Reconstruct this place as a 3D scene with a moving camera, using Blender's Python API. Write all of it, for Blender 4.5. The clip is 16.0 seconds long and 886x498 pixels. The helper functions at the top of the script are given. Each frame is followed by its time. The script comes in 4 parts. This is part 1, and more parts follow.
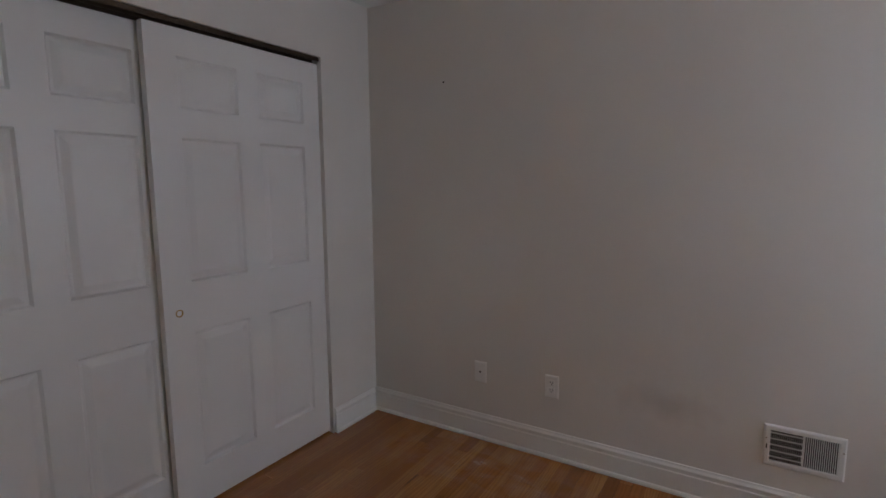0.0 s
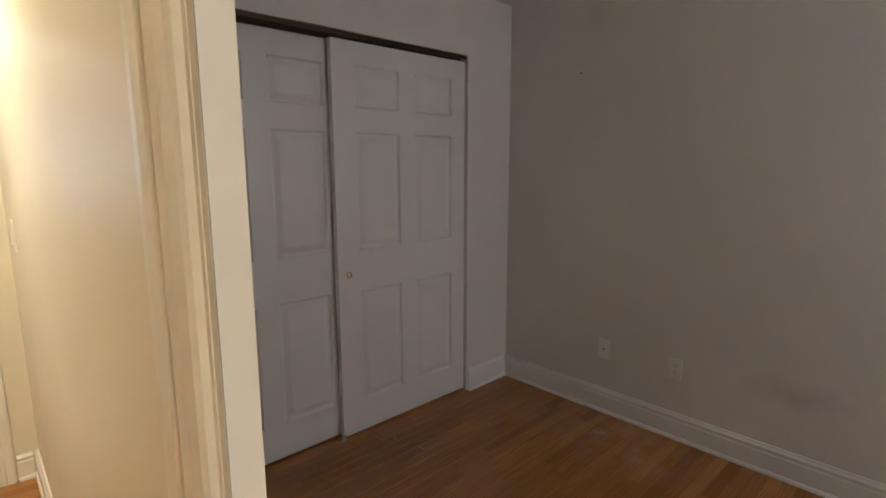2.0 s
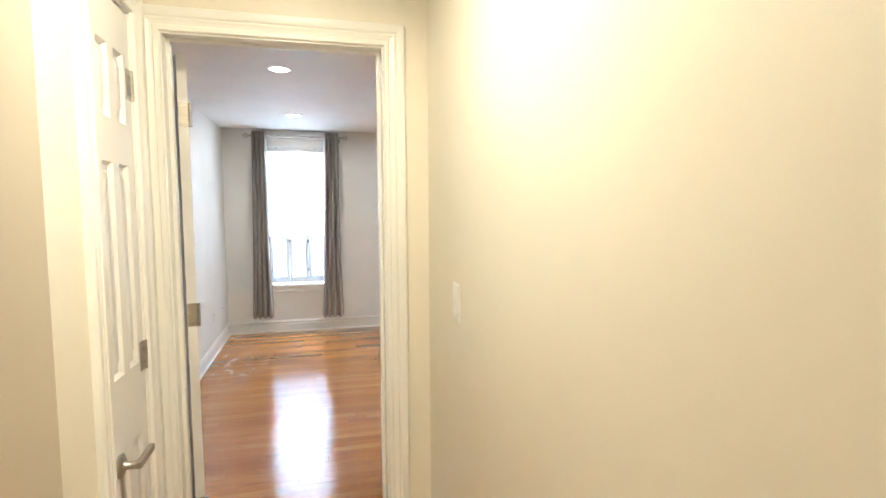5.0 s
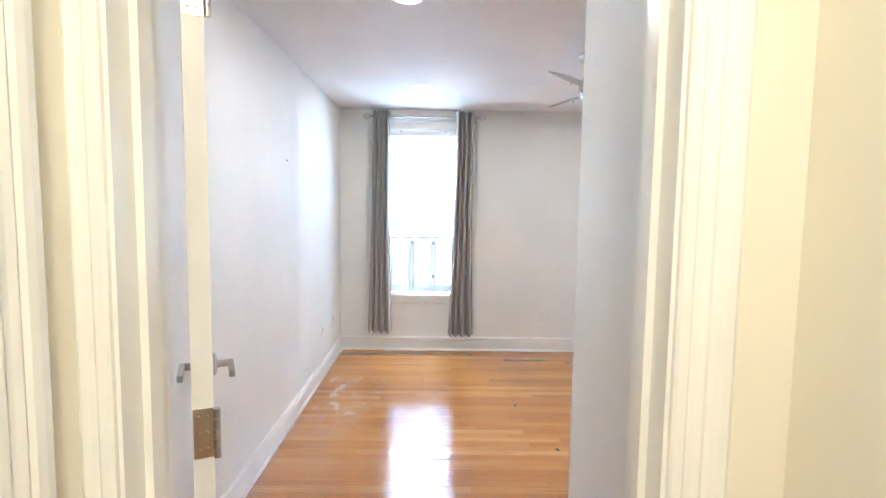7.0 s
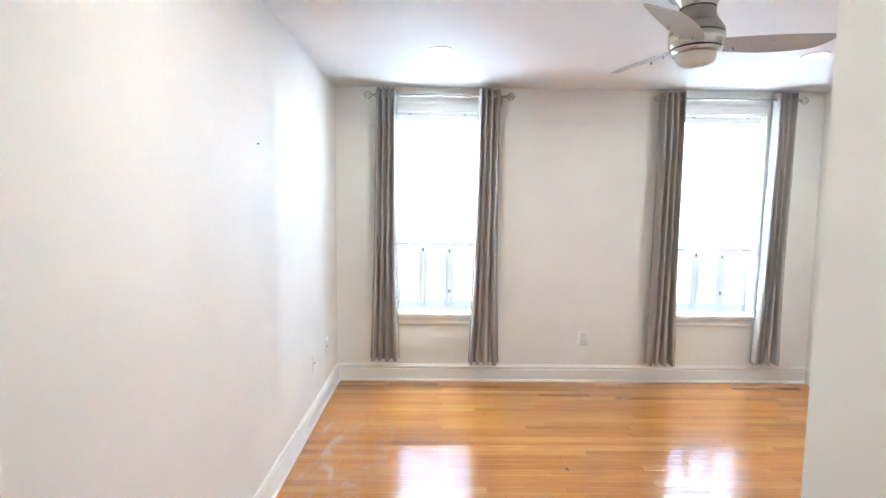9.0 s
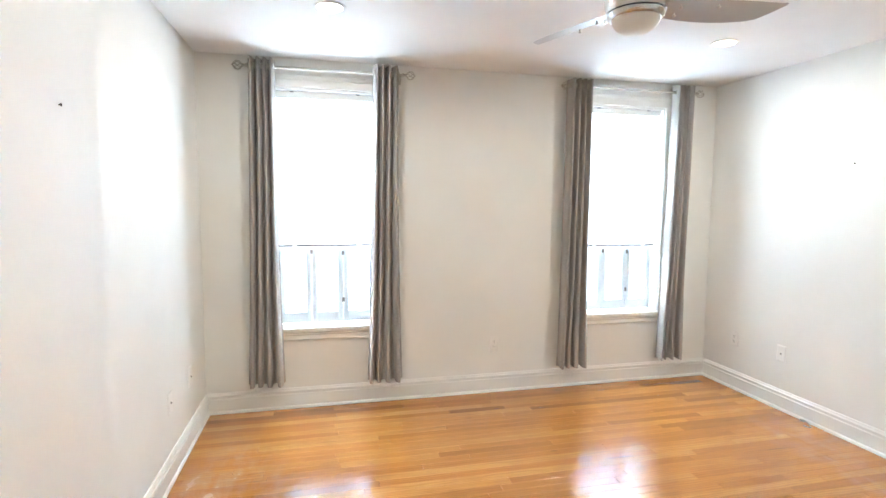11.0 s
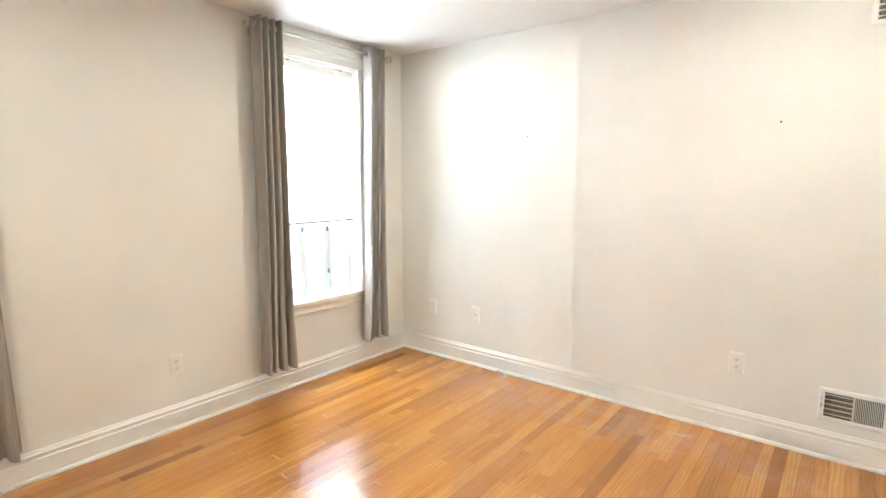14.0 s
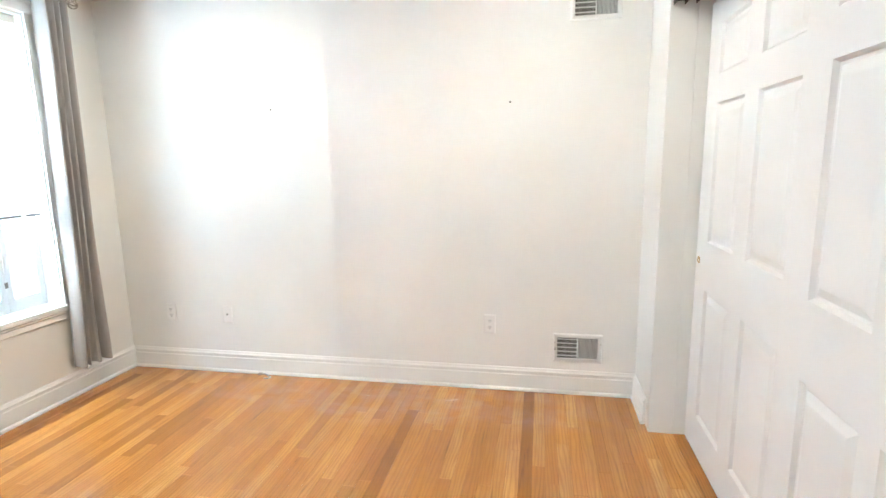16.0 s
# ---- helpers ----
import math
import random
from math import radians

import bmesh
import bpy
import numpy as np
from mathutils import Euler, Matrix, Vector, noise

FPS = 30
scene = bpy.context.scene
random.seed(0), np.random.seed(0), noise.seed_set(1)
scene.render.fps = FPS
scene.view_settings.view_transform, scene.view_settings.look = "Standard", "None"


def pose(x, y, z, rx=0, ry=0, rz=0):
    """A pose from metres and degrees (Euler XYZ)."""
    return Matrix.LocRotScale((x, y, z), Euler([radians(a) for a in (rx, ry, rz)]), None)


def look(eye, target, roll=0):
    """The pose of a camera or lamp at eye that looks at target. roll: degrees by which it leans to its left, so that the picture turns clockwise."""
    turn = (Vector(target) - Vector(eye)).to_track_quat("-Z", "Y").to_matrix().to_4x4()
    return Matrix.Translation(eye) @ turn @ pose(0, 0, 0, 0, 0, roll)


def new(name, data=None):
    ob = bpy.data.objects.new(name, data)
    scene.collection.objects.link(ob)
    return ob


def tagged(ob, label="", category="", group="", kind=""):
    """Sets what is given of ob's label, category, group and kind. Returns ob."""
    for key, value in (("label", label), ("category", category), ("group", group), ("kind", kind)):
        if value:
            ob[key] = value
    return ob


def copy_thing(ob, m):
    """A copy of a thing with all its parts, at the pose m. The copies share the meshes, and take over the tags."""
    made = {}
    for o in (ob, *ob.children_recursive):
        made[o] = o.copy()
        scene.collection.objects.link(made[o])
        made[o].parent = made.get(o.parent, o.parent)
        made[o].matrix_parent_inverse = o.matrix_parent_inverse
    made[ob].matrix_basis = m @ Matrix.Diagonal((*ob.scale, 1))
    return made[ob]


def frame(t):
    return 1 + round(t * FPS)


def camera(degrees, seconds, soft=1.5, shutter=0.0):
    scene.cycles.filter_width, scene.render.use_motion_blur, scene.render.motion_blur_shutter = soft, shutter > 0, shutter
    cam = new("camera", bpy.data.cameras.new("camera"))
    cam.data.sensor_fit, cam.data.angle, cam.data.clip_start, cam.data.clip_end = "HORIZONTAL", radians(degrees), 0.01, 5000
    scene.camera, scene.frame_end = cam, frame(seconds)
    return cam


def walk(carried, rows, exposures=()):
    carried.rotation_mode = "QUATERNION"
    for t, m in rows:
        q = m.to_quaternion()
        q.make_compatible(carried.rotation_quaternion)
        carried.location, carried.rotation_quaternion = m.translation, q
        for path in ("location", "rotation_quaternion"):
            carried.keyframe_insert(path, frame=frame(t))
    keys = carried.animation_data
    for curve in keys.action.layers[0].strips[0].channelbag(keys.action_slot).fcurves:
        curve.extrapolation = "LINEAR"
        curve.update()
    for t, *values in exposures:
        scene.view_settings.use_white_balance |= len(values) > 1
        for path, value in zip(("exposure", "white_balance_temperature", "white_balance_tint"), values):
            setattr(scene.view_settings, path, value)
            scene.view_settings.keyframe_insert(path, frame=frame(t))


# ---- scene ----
cam = camera(81.9, 16.0)
EXPOSURES = [(0.0, 0.04, 5900, 14), (1.0, 0.0, 6400, 14), (2.0, 0.02, 6650, 12), (3.0, 0.14, 6600, 10), (3.6, 0.2, 6500, 10), (4.4, 0.13, 6250, 10), (5.0, 0.1, 6000, 10), (7.3, 0.36, 5550, 11), (8.2, 0.42, 5700, 10), (10.3, 0.38, 6000, 8), (12.0, 0.45, 6500, 8), (13.5, 0.5, 6850, 8), (15.0, 0.52, 6450, 7), (16.0, 0.54, 6150, 7)]
PATH = [
    (0, -0.040, -0.034, 1.398, 31.57, -7.38, -0.39),
    (0.5, -0.020, -0.078, 1.398, 35.50, -8.28, -0.41),
    (1, -0.012, -0.098, 1.402, 41.38, -8.30, -1.19),
    (1.5, 0.079, -0.185, 1.412, 43.55, -9.30, 0.13),
    (2, 0.139, -0.250, 1.428, 46.74, -9.44, -0.12),
    (2.5, 0.133, -0.298, 1.443, 51.53, -7.68, 0.09),
    (3, 0.038, -0.363, 1.456, 56.80, -5.51, -0.04),
    (3.5, -0.078, -0.416, 1.472, 61.87, -4.29, 0.26),
    (4, -0.298, -0.473, 1.472, 66.11, -4.05, -0.26),
    (4.5, -0.555, -0.511, 1.463, 70.90, -4.28, -0.27),
    (5, -0.840, -0.539, 1.453, 76.07, -4.46, -0.34),
    (5.2, -0.960, -0.547, 1.452, 77.98, -4.56, -0.11),
    (7.3, -2.254, -0.613, 1.465, 89.95, -4.95, 0.80),
    (7.5, -2.361, -0.622, 1.469, 90.17, -5.00, 0.79),
    (8, -2.632, -0.674, 1.474, 90.49, -5.09, 0.90),
    (8.2, -2.721, -0.691, 1.474, 90.50, -5.12, 0.78),
    (10.3, -3.363, -0.787, 1.450, 82.81, -5.00, 0.45),
    (10.5, -3.415, -0.788, 1.447, 81.18, -5.01, 0.38),
    (11, -3.525, -0.775, 1.434, 76.79, -5.12, 0.35),
    (11.5, -3.629, -0.770, 1.416, 71.72, -5.04, 0.14),
    (12, -3.738, -0.775, 1.405, 66.09, -5.02, -0.00),
    (12.5, -3.859, -0.779, 1.400, 60.11, -5.00, -0.14),
    (13, -4.004, -0.780, 1.394, 53.23, -5.36, -0.11),
    (13.5, -4.137, -0.769, 1.386, 46.12, -6.11, -0.19),
    (14, -4.249, -0.751, 1.380, 38.50, -7.38, -0.09),
    (14.5, -4.324, -0.716, 1.374, 30.76, -8.81, -0.25),
    (15, -4.374, -0.671, 1.369, 23.42, -9.56, -0.49),
    (15.5, -4.389, -0.623, 1.362, 16.80, -9.82, -0.71),
    (16, -4.380, -0.579, 1.360, 10.88, -9.65, -1.01),
]
walk(cam, [(t, pose(0, 0, 0, 0, 0, 0) @ pose(x, y, z, 0, 0, yaw) @ pose(0, 0, 0, 90 + pitch) @ pose(0, 0, 0, 0, 0, roll)) for t, x, y, z, yaw, pitch, roll in PATH], EXPOSURES)

# ---- world and lights ----
world = bpy.data.worlds.new("sky")
scene.world = world
world.use_nodes = True
_wn = world.node_tree
_sky = _wn.nodes.new("ShaderNodeTexSky")
_sky.sky_type = 'NISHITA'
_sky.sun_disc = False
_sky.sun_elevation = radians(42)
_sky.sun_rotation = radians(150)
_wn.nodes["Background"].inputs["Strength"].default_value = 0.10
_wn.links.new(_sky.outputs[0], _wn.nodes["Background"].inputs["Color"])


def lamp(name, kind, m, power, colour, **kw):
    data = bpy.data.lights.new(name, kind)
    data.energy, data.color = power, colour
    if kind == 'AREA':
        data.shape = kw.get("shape", 'RECTANGLE')
        data.size = kw["size"]
        data.size_y = kw.get("size_y", kw["size"])
    if kind == 'SPOT':
        data.spot_size, data.spot_blend = radians(kw["angle"]), 0.8
        data.shadow_soft_size = kw["size"]
    if kind == 'SUN':
        data.angle = radians(kw["angle"])
    ob = new(name, data)
    ob.matrix_world = m
    return ob


DAY, LED, WARM = (0.72, 0.86, 0.97), (1.0, 0.95, 0.84), (1.0, 0.87, 0.61)
sun = lamp("sun", 'SUN', look((-10, 9, 12), (-5, 0, 0)), 1.0, (1.0, 0.96, 0.9), angle=10)
WINDOW_POWER, LED_POWER, HALL_POWER, A_POWER = 1050.0, 8.5, 25.0, 3.2
for _yc in (-0.75, 1.54):
    lamp("window_light", 'AREA', look((-7.284, _yc, 1.37), (-3, _yc, 1.37)), WINDOW_POWER, DAY, size=0.63, size_y=1.56)
DOWNLIGHTS = [(-6.17, -0.73), (-6.17, 1.54), (-4.46, -0.75), (-4.46, 1.54)]
ZC = 2.385
for _x, _y in DOWNLIGHTS:
    lamp("downlight_lamp", 'AREA', look((_x, _y, ZC - 0.016), (_x, _y + 0.0001, 0)), LED_POWER, LED, size=0.11, shape='DISK')
# The eastern hall lamp is unseen, added to light hall wall and jamb.
HALL_LIGHTS = [(-1.75, -0.62), (1.62, -0.28)]
for _x, _y in HALL_LIGHTS:
    lamp("hall_downlight_lamp", 'AREA', look((_x, _y, ZC - 0.016), (_x, _y + 0.0001, 0)), HALL_POWER if _x < 0 else 1.35 * HALL_POWER, WARM, size=0.11, shape='DISK')
lamp("bedroom_window_light", 'AREA', look((1.81, 1.75, 1.45), (-2, 1.75, 1.45)), A_POWER, (1.0, 0.90, 0.92), size=0.7, size_y=1.0)

# ---- materials ----


def material(name):
    m = bpy.data.materials.new(name)
    m.use_nodes = True
    t = m.node_tree
    return m, t, t.nodes["Principled BSDF"]


def node(t, kind, **values):
    n = t.nodes.new(kind)
    for k, v in values.items():
        n.inputs[k.replace("_", " ")].default_value = v
    return n


def ramp(t, source, stops):
    n = t.nodes.new("ShaderNodeValToRGB")
    e = n.color_ramp.elements
    while len(e) < len(stops):
        e.new(0.5)
    for i, (p, c) in enumerate(stops):
        e[i].position, e[i].color = p, (*c, 1)
    t.links.new(source, n.inputs[0])
    return n.outputs[0]


def math_node(t, op, a, b):
    n = t.nodes.new("ShaderNodeMath")
    n.operation = op
    for i, v in enumerate((a, b)):
        if isinstance(v, (int, float)):
            n.inputs[i].default_value = v
        else:
            t.links.new(v, n.inputs[i])
    return n.outputs[0]


def mix(t, fac, a, b, mode='MIX'):
    n = t.nodes.new("ShaderNodeMix")
    n.data_type, n.blend_type = 'RGBA', mode
    for i, v in ((0, fac), (6, a), (7, b)):
        if isinstance(v, (int, float)):
            n.inputs[i].default_value = v
        elif isinstance(v, tuple):
            n.inputs[i].default_value = (*v, 1)
        else:
            t.links.new(v, n.inputs[i])
    return n.outputs[2]


def mapped(t, scale, source=None):
    if source is None:
        source = t.nodes.new("ShaderNodeNewGeometry").outputs["Position"]
    n = t.nodes.new("ShaderNodeMapping")
    n.inputs["Scale"].default_value = scale
    t.links.new(source, n.inputs[0])
    return n.outputs[0]


def noise_tex(t, vec, scale, detail=3.0, rough=0.5, distort=0.0):
    n = node(t, "ShaderNodeTexNoise", Scale=scale, Detail=detail, Roughness=rough, Distortion=distort)
    t.links.new(vec, n.inputs["Vector"])
    return n.outputs["Fac"]


def bump(t, p, height, strength, distance=0.01):
    n = node(t, "ShaderNodeBump", Strength=strength, Distance=distance)
    t.links.new(height, n.inputs["Height"])
    t.links.new(n.outputs[0], p.inputs["Normal"])


def paint(name, colour, rough, relief=0.12, spots=(), roller=220.0):
    """Rolled wall paint: faint blotches and an orange-peel relief; spots are worn or stained places (x, y, z, rx, ry, rz, depth)."""
    m, t, p = material(name)
    pos = mapped(t, (1, 1, 1))
    broad = noise_tex(t, pos, 1.6, 4)
    fine = noise_tex(t, pos, roller, 2)
    dark = tuple(c * 0.93 for c in colour)
    col = mix(t, ramp(t, broad, [(0.35, (0, 0, 0)), (0.7, (1, 1, 1))]), colour, dark)
    for x, y, z, rx, ry, rz, depth in spots:
        mp = t.nodes.new("ShaderNodeMapping")
        mp.vector_type = 'TEXTURE'
        mp.inputs["Location"].default_value = (x, y, z)
        mp.inputs["Scale"].default_value = (rx, ry, rz)
        t.links.new(pos, mp.inputs[0])
        ln = t.nodes.new("ShaderNodeVectorMath")
        ln.operation = 'LENGTH'
        t.links.new(mp.outputs[0], ln.inputs[0])
        wob = math_node(t, 'ADD', ln.outputs["Value"], math_node(t, 'MULTIPLY', noise_tex(t, pos, 9.0, 4), 0.9))
        fac = ramp(t, wob, [(0.5, (depth,) * 3), (1.0, (0, 0, 0))])
        col = mix(t, fac, col, (0.16, 0.12, 0.09))
    t.links.new(col, p.inputs["Base Color"])
    p.inputs["Roughness"].default_value = rough
    bump(t, p, fine, relief, 0.002)
    return m


def oak(name, source):
    """Varnished oak strips; each strip takes its own tone and its own stretch of grain."""
    m, t, p = material(name)
    geo = t.nodes.new("ShaderNodeNewGeometry")
    rnd = t.nodes.new("ShaderNodeObjectInfo").outputs["Random"] if source == "object" else geo.outputs["Random Per Island"]
    shift = t.nodes.new("ShaderNodeCombineXYZ")
    for i, k in enumerate((37.0, 71.0, 53.0)):
        t.links.new(math_node(t, 'MULTIPLY', rnd, k), shift.inputs[i])
    add = t.nodes.new("ShaderNodeVectorMath")
    t.links.new(geo.outputs["Position"], add.inputs[0])
    t.links.new(shift.outputs[0], add.inputs[1])
    vec = add.outputs[0]
    wave = node(t, "ShaderNodeTexWave", Scale=19.0, Distortion=11.0, Detail=2.0, Detail_Scale=0.9)
    wave.bands_direction = 'X'
    t.links.new(mapped(t, (1.0, 0.11, 1.0), vec), wave.inputs["Vector"])
    fibre = noise_tex(t, mapped(t, (1.0, 0.03, 1.0), vec), 260.0, 3)
    broad = noise_tex(t, mapped(t, (1.0, 0.25, 1.0), vec), 9.0, 4)
    knot = noise_tex(t, mapped(t, (1.0, 0.35, 1.0), vec), 16.0, 1)
    tone = ramp(t, rnd, [(0.0, (0.24, 0.084, 0.016)), (0.08, (0.34, 0.128, 0.024)), (0.5, (0.43, 0.172, 0.033)), (0.85, (0.47, 0.202, 0.043)), (1.0, (0.53, 0.245, 0.062))])
    col = mix(t, ramp(t, wave.outputs["Fac"], [(0.40, (0, 0, 0)), (0.92, (0.34,) * 3)]), tone, (0.2, 0.07, 0.015))
    col = mix(t, ramp(t, broad, [(0.35, (0.35,) * 3), (0.65, (0, 0, 0))]), col, (0.25, 0.09, 0.02))
    col = mix(t, ramp(t, fibre, [(0.5, (0, 0, 0)), (0.8, (0.35,) * 3)]), col, (0.16, 0.05, 0.012))
    col = mix(t, ramp(t, knot, [(0.77, (0, 0, 0)), (0.84, (0.6,) * 3)]), col, (0.07, 0.026, 0.01))
    streak = noise_tex(t, mapped(t, (1.0, 0.06, 1.0), vec), 34.0, 3, 0.55)
    where = noise_tex(t, mapped(t, (1.0, 0.4, 1.0), vec), 5.0, 2)
    dark = math_node(t, 'MULTIPLY', ramp(t, streak, [(0.60, (0, 0, 0)), (0.70, (1, 1, 1))]), ramp(t, where, [(0.52, (0, 0, 0)), (0.66, (0.7,) * 3)]))
    col = mix(t, dark, col, (0.085, 0.030, 0.011))
    pos = mapped(t, (1, 1, 1))
    # dusty, scuffed varnish by the south wall and along the north wall
    film = noise_tex(t, mapped(t, (0.9, 2.0, 1)), 5.0, 6, 0.6, 0.6)
    fine = noise_tex(t, mapped(t, (2.0, 0.6, 1)), 9.0, 4, 0.55)
    dust = 0.0
    sep = t.nodes.new("ShaderNodeSeparateXYZ")
    t.links.new(pos, sep.inputs[0])
    for cx, cy, rx, ry, amount in ((-5.9, -1.26, 0.85, 0.36, 0.27), (-5.2, 2.08, 1.5, 0.3, 0.16), (-1.15, 2.08, 0.7, 0.3, 0.2)):
        dx = math_node(t, 'POWER', math_node(t, 'ABSOLUTE', math_node(t, 'DIVIDE', math_node(t, 'SUBTRACT', sep.outputs[0], cx), rx), 0), 2)
        dy = math_node(t, 'POWER', math_node(t, 'ABSOLUTE', math_node(t, 'DIVIDE', math_node(t, 'SUBTRACT', sep.outputs[1], cy), ry), 0), 2)
        near = math_node(t, 'MAXIMUM', math_node(t, 'SUBTRACT', 1.0, math_node(t, 'ADD', dx, dy)), 0.0)
        dust = math_node(t, 'ADD', dust, math_node(t, 'MULTIPLY', near, amount))
    marks = ramp(t, math_node(t, 'MULTIPLY', film, math_node(t, 'ADD', fine, 0.5)), [(0.38, (0, 0, 0)), (0.8, (1, 1, 1))])
    fac = math_node(t, 'MINIMUM', math_node(t, 'MULTIPLY', dust, marks), 0.6)
    col = mix(t, fac, col, (0.62, 0.56, 0.52))
    t.links.new(col, p.inputs["Base Color"])
    rough = math_node(t, 'ADD', math_node(t, 'MULTIPLY', film, 0.16), 0.12)
    t.links.new(math_node(t, 'ADD', rough, math_node(t, 'MULTIPLY', fac, 0.4)), p.inputs["Roughness"])
    p.inputs["Specular IOR Level"].default_value = 0.25
    p.inputs["Coat Weight"].default_value = 0.55
    p.inputs["Coat Roughness"].default_value = 0.08
    wobble = math_node(t, 'ADD', math_node(t, 'MULTIPLY', fibre, 0.25), noise_tex(t, mapped(t, (1, 0.3, 1), vec), 14.0, 2))
    bump(t, p, wobble, 0.14, 0.004)
    return m


def metal(name, colour, rough, stretch=(1, 1, 40)):
    m, t, p = material(name)
    grain = noise_tex(t, mapped(t, stretch), 60.0, 3)
    t.links.new(mix(t, grain, colour, tuple(c * 0.75 for c in colour)), p.inputs["Base Color"])
    p.inputs["Metallic"].default_value = 1.0
    t.links.new(math_node(t, 'ADD', math_node(t, 'MULTIPLY', grain, 0.15), rough - 0.07), p.inputs["Roughness"])
    return m


def plain(name, colour, rough, wear=0.08, scale=30.0, coat=0.0):
    m, t, p = material(name)
    n = noise_tex(t, mapped(t, (1, 1, 1)), scale, 4)
    t.links.new(mix(t, n, tuple(min(1, c * (1 + wear)) for c in colour), tuple(c * (1 - wear) for c in colour)), p.inputs["Base Color"])
    p.inputs["Roughness"].default_value = rough
    p.inputs["Coat Weight"].default_value = coat
    bump(t, p, noise_tex(t, mapped(t, (1, 1, 1)), scale * 8, 2), 0.04, 0.002)
    return m


def cloth(name, colour):
    m, t, p = material(name)
    pos = mapped(t, (1, 1, 1))
    weave = noise_tex(t, mapped(t, (1, 1, 0.25)), 900.0, 2)
    slub = noise_tex(t, mapped(t, (1, 1, 0.05)), 120.0, 3)
    broad = noise_tex(t, pos, 5.0, 3)
    col = mix(t, slub, tuple(c * 1.12 for c in colour), tuple(c * 0.84 for c in colour))
    col = mix(t, math_node(t, 'MULTIPLY', broad, 0.3), col, tuple(c * 0.7 for c in colour))
    t.links.new(col, p.inputs["Base Color"])
    p.inputs["Roughness"].default_value = 0.75
    p.inputs["Sheen Weight"].default_value = 0.25
    bump(t, p, weave, 0.25, 0.002)
    return m


def translucent(name, colour, share):
    m, t, p = material(name)
    p.inputs["Base Color"].default_value = (*colour, 1)
    p.inputs["Roughness"].default_value = 0.5
    tr = node(t, "ShaderNodeBsdfTranslucent", Color=(*colour, 1))
    mx = t.nodes.new("ShaderNodeMixShader")
    mx.inputs[0].default_value = share
    t.links.new(p.outputs[0], mx.inputs[1])
    t.links.new(tr.outputs[0], mx.inputs[2])
    t.links.new(mx.outputs[0], t.nodes["Material Output"].inputs["Surface"])
    return m


def glow(name, colour, strength):
    m, t, p = material(name)
    p.inputs["Base Color"].default_value = (0.8, 0.8, 0.8, 1)
    p.inputs["Emission Color"].default_value = (*colour, 1)
    p.inputs["Emission Strength"].default_value = strength
    return m


WALL = paint("wall_paint_warm_white", (0.83, 0.825, 0.79), 0.6)
WALL_A = paint("wall_paint_bedroom", (0.76, 0.73, 0.68), 0.62, spots=((-0.34, 2.345, 0.40, 0.46, 0.3, 0.17, 0.20),))
HALL_PAINT = paint("wall_paint_hall", (0.81, 0.77, 0.66), 0.42, 0.08)
CEIL = paint("ceiling_paint", (0.87, 0.86, 0.84), 0.65)
TRIM = paint("trim_enamel", (0.85, 0.845, 0.81), 0.32, 0.05, roller=90.0)
DOOR_PAINT = paint("door_enamel", (0.80, 0.79, 0.77), 0.38, 0.08, roller=140.0)
OAK_ONE, OAK_MANY = oak("oak_strip", "object"), oak("oak_strips", "island")
SUBFLOOR = plain("subfloor", (0.05, 0.03, 0.018), 0.9)
NICKEL = metal("brushed_nickel", (0.55, 0.52, 0.47), 0.30)
FAN_METAL = metal("satin_fan_metal", (0.56, 0.54, 0.50), 0.26, (60, 60, 2))
BLADE = plain("silver_blade", (0.42, 0.41, 0.40), 0.35, 0.03, coat=0.2)
BLACK = plain("black_groove", (0.02, 0.02, 0.02), 0.5)
BRASS = metal("aged_brass", (0.55, 0.36, 0.12), 0.35)
IRON = plain("wrought_iron", (0.03, 0.028, 0.028), 0.5)
PLASTIC = plain("white_plastic", (0.82, 0.81, 0.78), 0.35, 0.02)
# Near-black for dark hardware, and for the shade inside holes and pulls.
SLOT = plain("hole_shade_and_hardware", (0.03, 0.028, 0.025), 0.7)
VENT = plain("vent_enamel", (0.80, 0.80, 0.78), 0.35, 0.03)
DUCT_SHADE = plain("duct_shade", (0.05, 0.045, 0.04), 0.8)
CURTAIN = cloth("grey_curtain_cloth", (0.345, 0.318, 0.292))
SLAT = translucent("blind_vinyl", (0.92, 0.94, 0.96), 0.75)
SHUTTER = translucent("shutter_white", (0.82, 0.86, 0.90), 0.05)
LOUVRE = translucent("louvre_white", (0.86, 0.90, 0.94), 0.42)
RAIL_GREY = plain("rail_grey", (0.22, 0.21, 0.20), 0.45)
TRACK = metal("bronze_track", (0.10, 0.075, 0.055), 0.45)
LENS = glow("downlight_lens", (1.0, 0.90, 0.74), 16.0)
WARM_LENS = glow("hall_lens", (1.0, 0.78, 0.45), 14.0)
BOWL = translucent("frosted_bowl", (0.86, 0.83, 0.76), 0.3)
WALNUT = plain("dark_walnut", (0.075, 0.03, 0.014), 0.3, 0.35, 12.0, coat=0.4)
SKYCARD = glow("bright_overcast", (0.86, 0.94, 1.0), 5.0)
FACADE = plain("brick_outside", (0.35, 0.2, 0.15), 0.9)
CABLE = plain("grey_cable", (0.3, 0.29, 0.27), 0.5)
DEBRIS = plain("dark_debris", (0.05, 0.04, 0.035), 0.8)
_gm, _gt, _gp = material("window_glass")
_gp.inputs["Transmission Weight"].default_value = 1.0
_gp.inputs["Roughness"].default_value = 0.0
_gp.inputs["IOR"].default_value = 1.45
GLASS = _gm

# ---- mesh helpers ----


